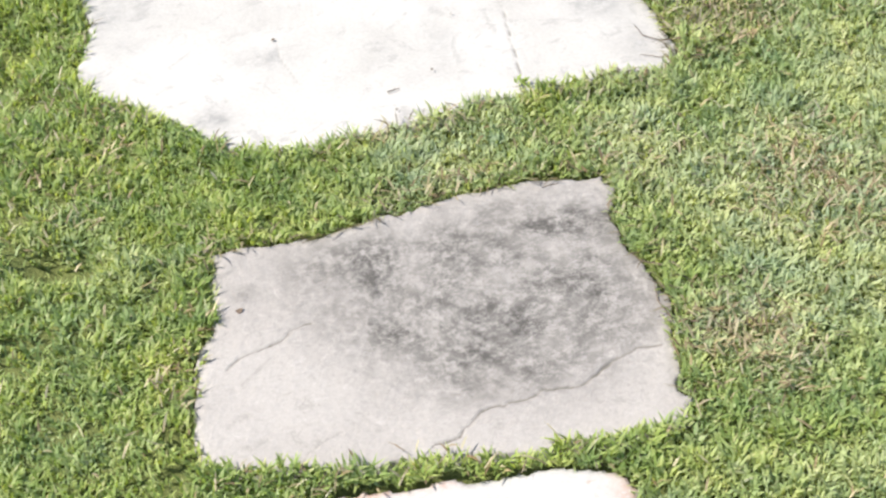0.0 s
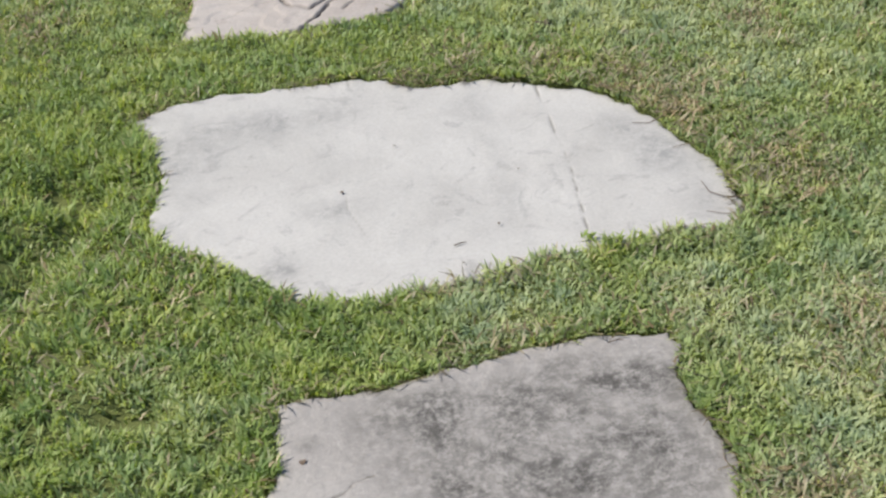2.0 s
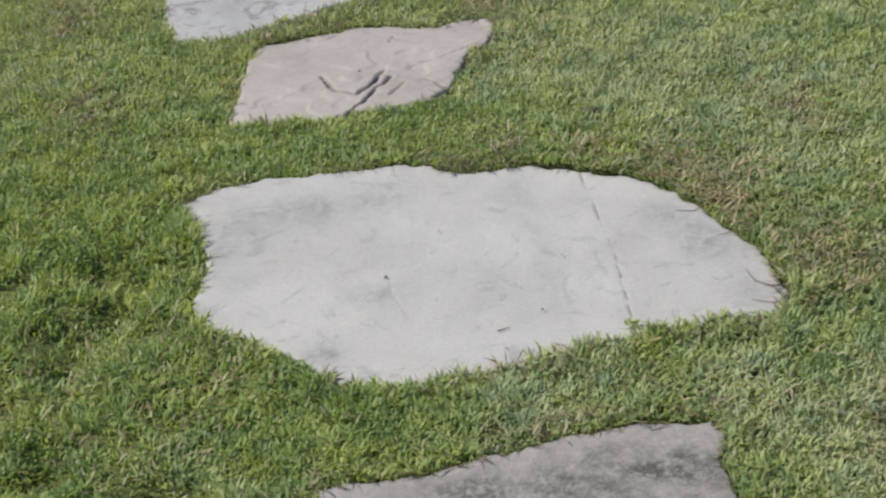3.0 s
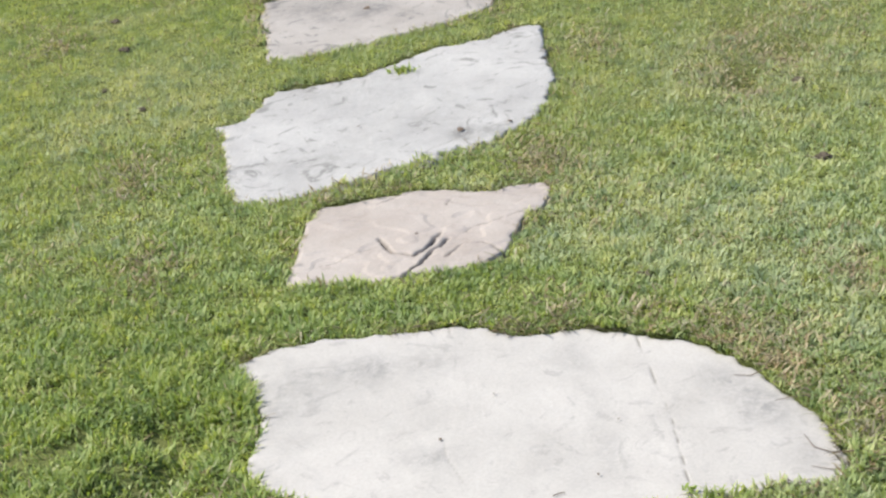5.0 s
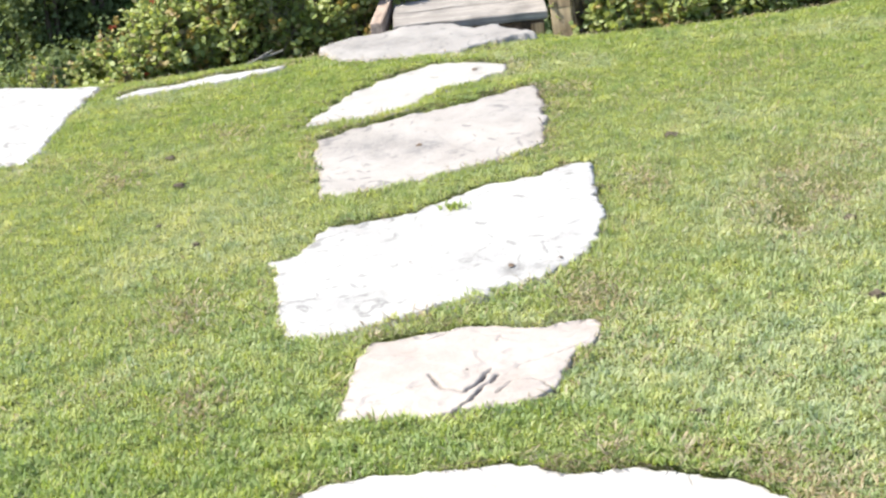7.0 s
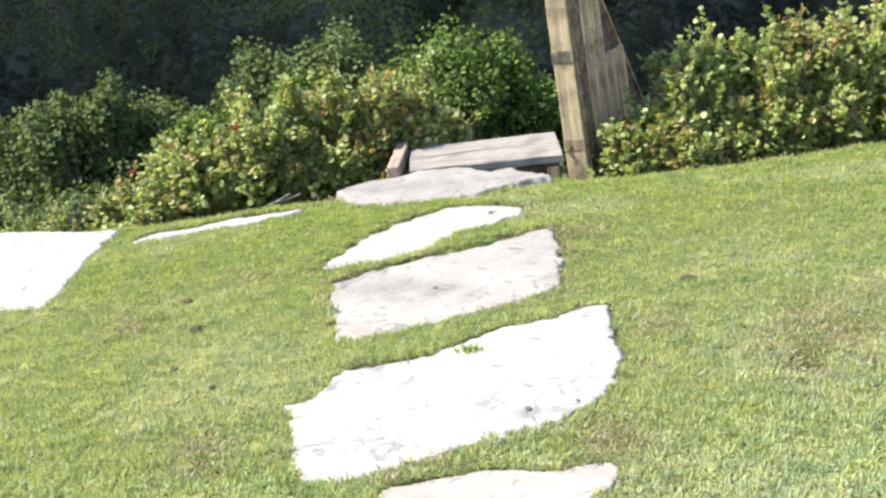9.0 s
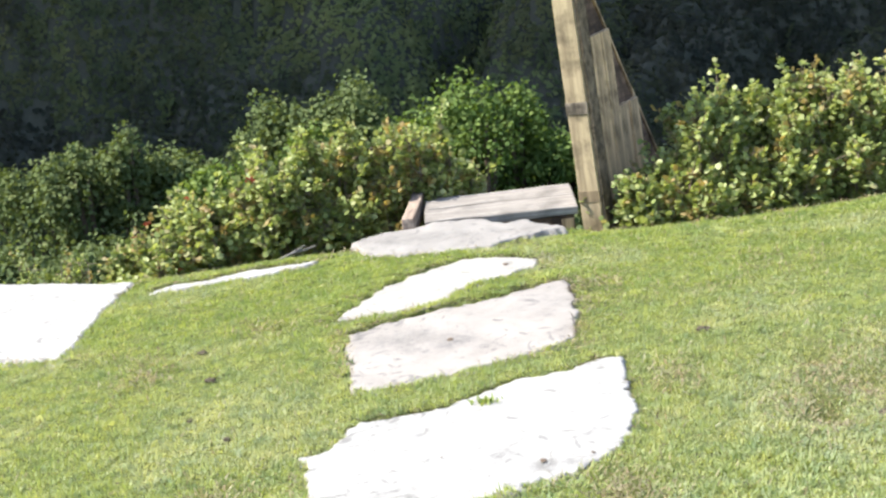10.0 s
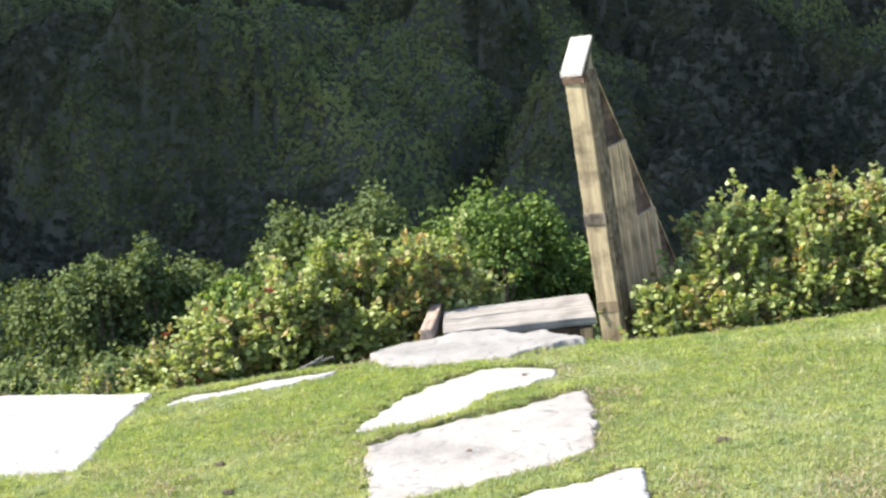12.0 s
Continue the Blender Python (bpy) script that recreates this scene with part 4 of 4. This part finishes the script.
def build_woods():
    """Scrub on the slope: a canopy of many rounded bushes, clothed in leaves."""
    local = np.random.default_rng(21)
    cell = 0.09
    xs, ys = np.arange(-13, 13, cell), np.arange(13.6, 30, cell)
    gx, gy = np.meshgrid(xs, ys)
    up, tone = np.zeros(gx.shape), np.full(gx.shape, 0.3)
    for _ in range(1000):
        cx, cy = local.uniform(-13, 13), local.uniform(13.6, 30)
        r = 0.28 + 0.55 * local.uniform(0, 1) ** 1.5
        high = r * local.uniform(1.0, 1.9) + 0.1
        i0, i1 = np.searchsorted(ys, (cy - r, cy + r))
        j0, j1 = np.searchsorted(xs, (cx - 1.5 * r, cx + 1.5 * r))
        sx, sy = gx[i0:i1, j0:j1], gy[i0:i1, j0:j1]
        d2 = ((sx - cx) / 1.5) ** 2 / r ** 2 + (sy - cy) ** 2 / r ** 2
        d2 = d2 * (1 + 0.9 * fbm(sx + cx, sy, 2.4, 5, 3))
        dome = high * np.sqrt(np.clip(1 - d2, 0, 1))
        tone[i0:i1, j0:j1] = np.where(dome > up[i0:i1, j0:j1], local.uniform(0, 1) ** 1.6, tone[i0:i1, j0:j1])
        up[i0:i1, j0:j1] = np.maximum(up[i0:i1, j0:j1], dome)
    px, py = gx.ravel(), gy.ravel()
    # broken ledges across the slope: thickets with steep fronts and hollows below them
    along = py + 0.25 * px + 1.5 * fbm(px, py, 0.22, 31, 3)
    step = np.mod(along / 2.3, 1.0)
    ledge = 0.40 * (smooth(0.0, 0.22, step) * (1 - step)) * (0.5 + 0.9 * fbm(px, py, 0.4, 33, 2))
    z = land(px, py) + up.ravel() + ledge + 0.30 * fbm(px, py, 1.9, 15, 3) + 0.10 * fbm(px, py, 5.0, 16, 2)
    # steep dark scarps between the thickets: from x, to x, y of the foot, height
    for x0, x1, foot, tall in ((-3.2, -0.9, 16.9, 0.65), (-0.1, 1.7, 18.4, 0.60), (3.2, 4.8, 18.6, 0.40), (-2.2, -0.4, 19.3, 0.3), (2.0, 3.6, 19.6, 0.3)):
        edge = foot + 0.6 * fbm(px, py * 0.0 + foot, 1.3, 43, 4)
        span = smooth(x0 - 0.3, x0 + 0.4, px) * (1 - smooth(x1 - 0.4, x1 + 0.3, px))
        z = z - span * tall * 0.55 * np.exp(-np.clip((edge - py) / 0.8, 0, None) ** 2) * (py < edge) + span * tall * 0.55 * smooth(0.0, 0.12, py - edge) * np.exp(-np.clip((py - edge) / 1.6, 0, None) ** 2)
    # leaf colour darkens rightwards, and low down to put the hollow's shade in
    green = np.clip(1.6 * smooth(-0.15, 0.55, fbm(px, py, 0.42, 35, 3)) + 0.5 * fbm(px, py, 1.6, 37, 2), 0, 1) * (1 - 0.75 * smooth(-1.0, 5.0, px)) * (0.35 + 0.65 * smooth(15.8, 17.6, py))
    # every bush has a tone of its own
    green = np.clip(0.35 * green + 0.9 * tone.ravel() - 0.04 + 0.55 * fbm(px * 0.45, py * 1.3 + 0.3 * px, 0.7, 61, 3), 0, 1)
    v = np.stack([px, py, z], -1)
    w, h = len(xs), len(ys)
    i, j = np.meshgrid(np.arange(h - 1), np.arange(w - 1), indexing="ij")
    a = (i * w + j).ravel()
    q = np.stack([a, a + 1, a + w + 1, a + w], -1)
    n = np.cross(v[q[:, 1]] - v[q[:, 0]], v[q[:, 3]] - v[q[:, 0]])
    area = np.linalg.norm(n, axis=1)
    n = n / area[:, None]
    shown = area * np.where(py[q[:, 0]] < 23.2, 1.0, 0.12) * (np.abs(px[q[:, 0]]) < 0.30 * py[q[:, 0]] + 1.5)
    pick = local.choice(len(q), 265000, p=shown / shown.sum())
    f1, f2 = local.uniform(0, 1, (2, len(pick), 1))
    p = v[q[pick, 0]] + f1 * (v[q[pick, 1]] - v[q[pick, 0]]) + f2 * (v[q[pick, 3]] - v[q[pick, 0]])
    p += n[pick] * local.uniform(0.0, 0.025, (len(pick), 1))
    face = n[pick]
    along = local.normal(0, 1, p.shape)
    along += face * (local.uniform(-0.7, 0.7, (len(p), 1)) - (along * face).sum(1)[:, None])
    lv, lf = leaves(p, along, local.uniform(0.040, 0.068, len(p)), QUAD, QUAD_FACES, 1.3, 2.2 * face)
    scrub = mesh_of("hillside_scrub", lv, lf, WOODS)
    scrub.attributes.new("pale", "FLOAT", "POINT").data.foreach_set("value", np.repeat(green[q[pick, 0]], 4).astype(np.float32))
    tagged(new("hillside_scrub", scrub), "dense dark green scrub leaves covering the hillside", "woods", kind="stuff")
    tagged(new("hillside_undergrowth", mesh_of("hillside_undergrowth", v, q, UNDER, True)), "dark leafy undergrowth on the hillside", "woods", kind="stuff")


build_woods()


def bush(at, r, rz, count, mat, label, seed, leaf=0.040, slim=1.0):
    local = np.random.default_rng(seed)
    t = thing("tree", pose(*at), label, "tree", "trees in the gully")
    paths = [[((0, 0, -0.2), 0.05), ((0.05, 0, rz * 0.5), 0.03), ((0.0, 0.03, rz - r * 1.0 * slim), 0.02)]]
    for k in range(6):
        a = k * 1.05 + local.uniform(0, 0.5)
        paths.append([((0.02, 0, rz * 0.5), 0.02), ((math.cos(a) * r * 0.4, math.sin(a) * r * 0.4, rz - r * 1.2), 0.02), ((math.cos(a) * r * 0.5, math.sin(a) * r * 0.5, rz - r * 0.85), 0.007)])
    v, f = tubes(paths, 6)
    part("trunk", mesh_of("trunk", v, f, TWIG, True), TWIG, t)
    p, n = crown_points(local, (0, 0, rz - r * 0.95 * slim), r, r, r * slim, count, 22)
    q, m = crown_points(local, (0, 0, rz - r * (1.1 + slim)), r * 1.15, r, r * 1.2, count // 2, 12)
    low, side = crown_points(local, (0, 0, rz - r * (2.5 + slim)), r * 1.2, r, r * 1.4, count // 3, 12)
    p, n = np.concatenate([p, q, low]), np.concatenate([n, m, side])
    v, f = leaves(p, local.normal(0, 1, n.shape), local.uniform(0.6, 1.2, len(p)) * leaf, QUAD, QUAD_FACES, 1.3, n + np.array([0, 0, 0.4]))
    part("crown", mesh_of("crown", v, f, mat), mat, t)


# x, y, half width, top height, leaf material, slenderness
GULLY = [(0.36, 12.6, 0.4, -0.14, CREEPER, 1.5), (0.66, 12.8, 0.26, -0.30, CREEPER, 1.5), (0.95, 12.9, 0.36, -0.66, CREEPER, 1), (1.3, 12.8, 0.34, -0.70, CREEPER, 1), (-0.05, 12.9, 0.4, -0.28, CREEPER, 1.3),
         (-0.5, 13.2, 0.42, -0.28, GULLY_LEAVES, 1.4), (-0.85, 13, 0.3, -0.40, CREEPER, 1.5), (-1.22, 13.3, 0.42, -0.34, GULLY_LEAVES, 1.3), (-1.62, 12.9, 0.4, -0.64, CREEPER, 1), (-2.32, 13, 0.24, -0.40, GULLY_LEAVES, 1.9),
         (-2.68, 13, 0.34, -0.50, GULLY_LEAVES, 1.4), (-2.05, 13.3, 0.45, -0.64, GULLY_LEAVES, 1), (-3.15, 13.4, 0.55, -0.66, GULLY_LEAVES, 1), (2.1, 13.6, 0.6, -1.17, GULLY_LEAVES, 1), (2.9, 13.6, 0.6, -0.92, GULLY_LEAVES, 1), (3.8, 13.8, 0.7, -0.92, GULLY_LEAVES, 1),
         (-4.1, 13.8, 0.7, -0.88, GULLY_LEAVES, 1), (0.1, 11.6, 0.4, -0.93, GULLY_LEAVES, 1), (-0.7, 11.8, 0.45, -0.93, GULLY_LEAVES, 1), (0.75, 11.7, 0.4, -1.03, GULLY_LEAVES, 1), (-1.6, 11.8, 0.5, -1.08, GULLY_LEAVES, 1),
         (-2.5, 11.9, 0.5, -1.08, GULLY_LEAVES, 1), (-3.2, 11.9, 0.5, -1.18, GULLY_LEAVES, 1), (1.5, 11.8, 0.45, -0.98, GULLY_LEAVES, 1), (-2.3, 10.9, 0.42, -0.78, GULLY_LEAVES, 1), (-1.75, 11.3, 0.36, -0.90, GULLY_LEAVES, 1), (-2.85, 11.3, 0.45, -0.88, GULLY_LEAVES, 1)]
for k, (bx, by, r, top, mat, slim) in enumerate(GULLY):
    z = ground_at(bx, by)
    bush((bx, by, z), r * 1.05, top - z - (0.13 if mat == CREEPER else 0.0), 3500, mat, "bright green creeper-clad tree in the gully" if mat == CREEPER else "muted green bushy tree in the gully", 700 + k, slim=slim)


# ---------------------------------------------------------------- small things on the lawn
def clod(x, y, size, seed):
    bm = bmesh.new()
    size *= 0.85
    bmesh.ops.create_icosphere(bm, subdivisions=3, radius=size)
    for v in bm.verts:
        k = 1 + 0.55 * noise.noise(v.co * (1.6 / size) + Vector((seed, 0, 0))) + 0.3 * noise.noise(v.co * (5 / size))
        v.co = Vector((v.co.x * k * 1.3, v.co.y * k, v.co.z * k * 0.55))
    me = bpy.data.meshes.new("earth_clod")
    bm.to_mesh(me)
    bm.free()
    me.materials.append(CLOD)
    ob = new("earth_clod", me)
    ob.location = (x, y, ground_at(x, y) + 0.018 + size * 0.2)
    tagged(ob, "small dark clod of earth lying on the lawn", "clod", "clods of earth on the lawn")


for k, (cx, cy, cs) in enumerate([(-0.735, 5.006, 0.017), (-0.637, 4.45, 0.011), (-0.758, 4.641, 0.009), (-0.899, 4.206, 0.009), (1.021, 3.603, 0.019), (1.097, 4.106, 0.015), (0.78, 4.968, 0.018), (0.51, 3.103, 0.014), (0.654, 3.013, 0.010), (0.905, 2.972, 0.012), (-0.793, 5.307, 0.014), (0.773, 4.979, 0.012)]):
    clod(cx, cy, cs, k * 3.1)


def tuft(x, y, count, height):
    spread = 0.0016 * count ** 0.5
    a = x + rng.normal(0, spread, count)
    b = y + rng.normal(0, spread, count)
    me = blades(a, b, rng.uniform(0.5, 1.1, count) * height, 55.0, rng.uniform(0.004, 0.006, count), GRASS, "grass_tuft", drop=0.01)
    me.transform(Matrix.Translation((-x, -y, 0)))
    ob = new("grass_tuft", me)
    ob.location = (x, y, 0)
    tagged(ob, "small green grass tuft growing out of a stone", "grass tuft", kind="stuff")


tuft(0.087, 4.50, 75, 0.024)
tuft(0.437, 2.315, 22, 0.016)


def twig(points, radius, label, name="twig", mat=TWIG):
    paths = [[(p, radius * (1 - 0.6 * i / (len(q) - 1))) for i, p in enumerate(q)] for q in points]
    ox, oy, oz = points[0][0]
    v, f = tubes(paths, 5)
    ob = new(name, mesh_of(name, v - np.array([ox, oy, oz]), f, mat, True))
    ob.location = (ox, oy, oz)
    tagged(ob, label, "twig", "twigs on the stones")


for pts in ([[(0.745, 2.30, 0.012), (0.71, 2.322, 0.004), (0.68, 2.325, 0.003), (0.645, 2.345, 0.003)]], [[(0.73, 2.36, 0.012), (0.69, 2.375, 0.004), (0.665, 2.40, 0.003), (0.66, 2.44, 0.003)]],
            [[(0.77, 2.335, 0.014), (0.72, 2.345, 0.005), (0.69, 2.335, 0.003)]], [[(0.545, 1.67, 0.012), (0.515, 1.69, 0.003), (0.505, 1.735, 0.003), (0.51, 1.77, 0.004)]], [[(0.53, 1.80, 0.01), (0.505, 1.825, 0.002), (0.495, 1.85, 0.002)]],
            [[(0.405, 2.03, 0.003), (0.42, 2.034, 0.003), (0.432, 2.033, 0.003)]], [[(0.215, 2.352, 0.0025), (0.228, 2.356, 0.003), (0.236, 2.357, 0.0025)]], [[(0.70, 2.55, 0.012), (0.665, 2.565, 0.003), (0.64, 2.56, 0.003)]], [[(0.65, 2.66, 0.012), (0.62, 2.655, 0.003), (0.59, 2.665, 0.003)]]):
    twig(pts, 0.0013, "thin dry brown twig lying on a stone's edge")
twig([[(-0.66, 6.80, -0.10), (-0.60, 6.84, -0.085), (-0.54, 6.86, -0.06)], [(-0.60, 6.84, -0.085), (-0.55, 6.86, -0.082), (-0.50, 6.87, -0.07)]], 0.008, "forked grey dead branch under the hedge", "dead_branch", DEAD)


def leaf_scrap(x, y, size, turn, z=0.0035):
    """A curled scrap of dry leaf."""
    v = LEAF * np.array([size * 1.1, size, size * 2.5])
    ob = new("leaf_scrap", mesh_of("leaf_scrap", v, LEAF_FACES, TWIG))
    ob.matrix_world = pose(x, y, z, 6, 4, turn)
    tagged(ob, "tiny curled scrap of dry brown leaf on a stone", "leaf scrap", "leaf scraps on the stones")


for k, (lx, ly, size) in enumerate([(-0.075, 1.855, 0.014), (0.048, 2.565, 0.008), (0.30, 2.40, 0.006), (0.22, 2.30, 0.006), (0.15, 2.70, 0.006), (0.36, 2.56, 0.005), (0.06, 3.43, 0.008), (0.215, 4.03, 0.022), (0.33, 4.05, 0.016), (0.36, 4.58, 0.014), (-0.05, 4.12, 0.010), (0.02, 5.12, 0.026), (0.25, 5.97, 0.024)]):
    leaf_scrap(lx, ly, size, k * 71.0)
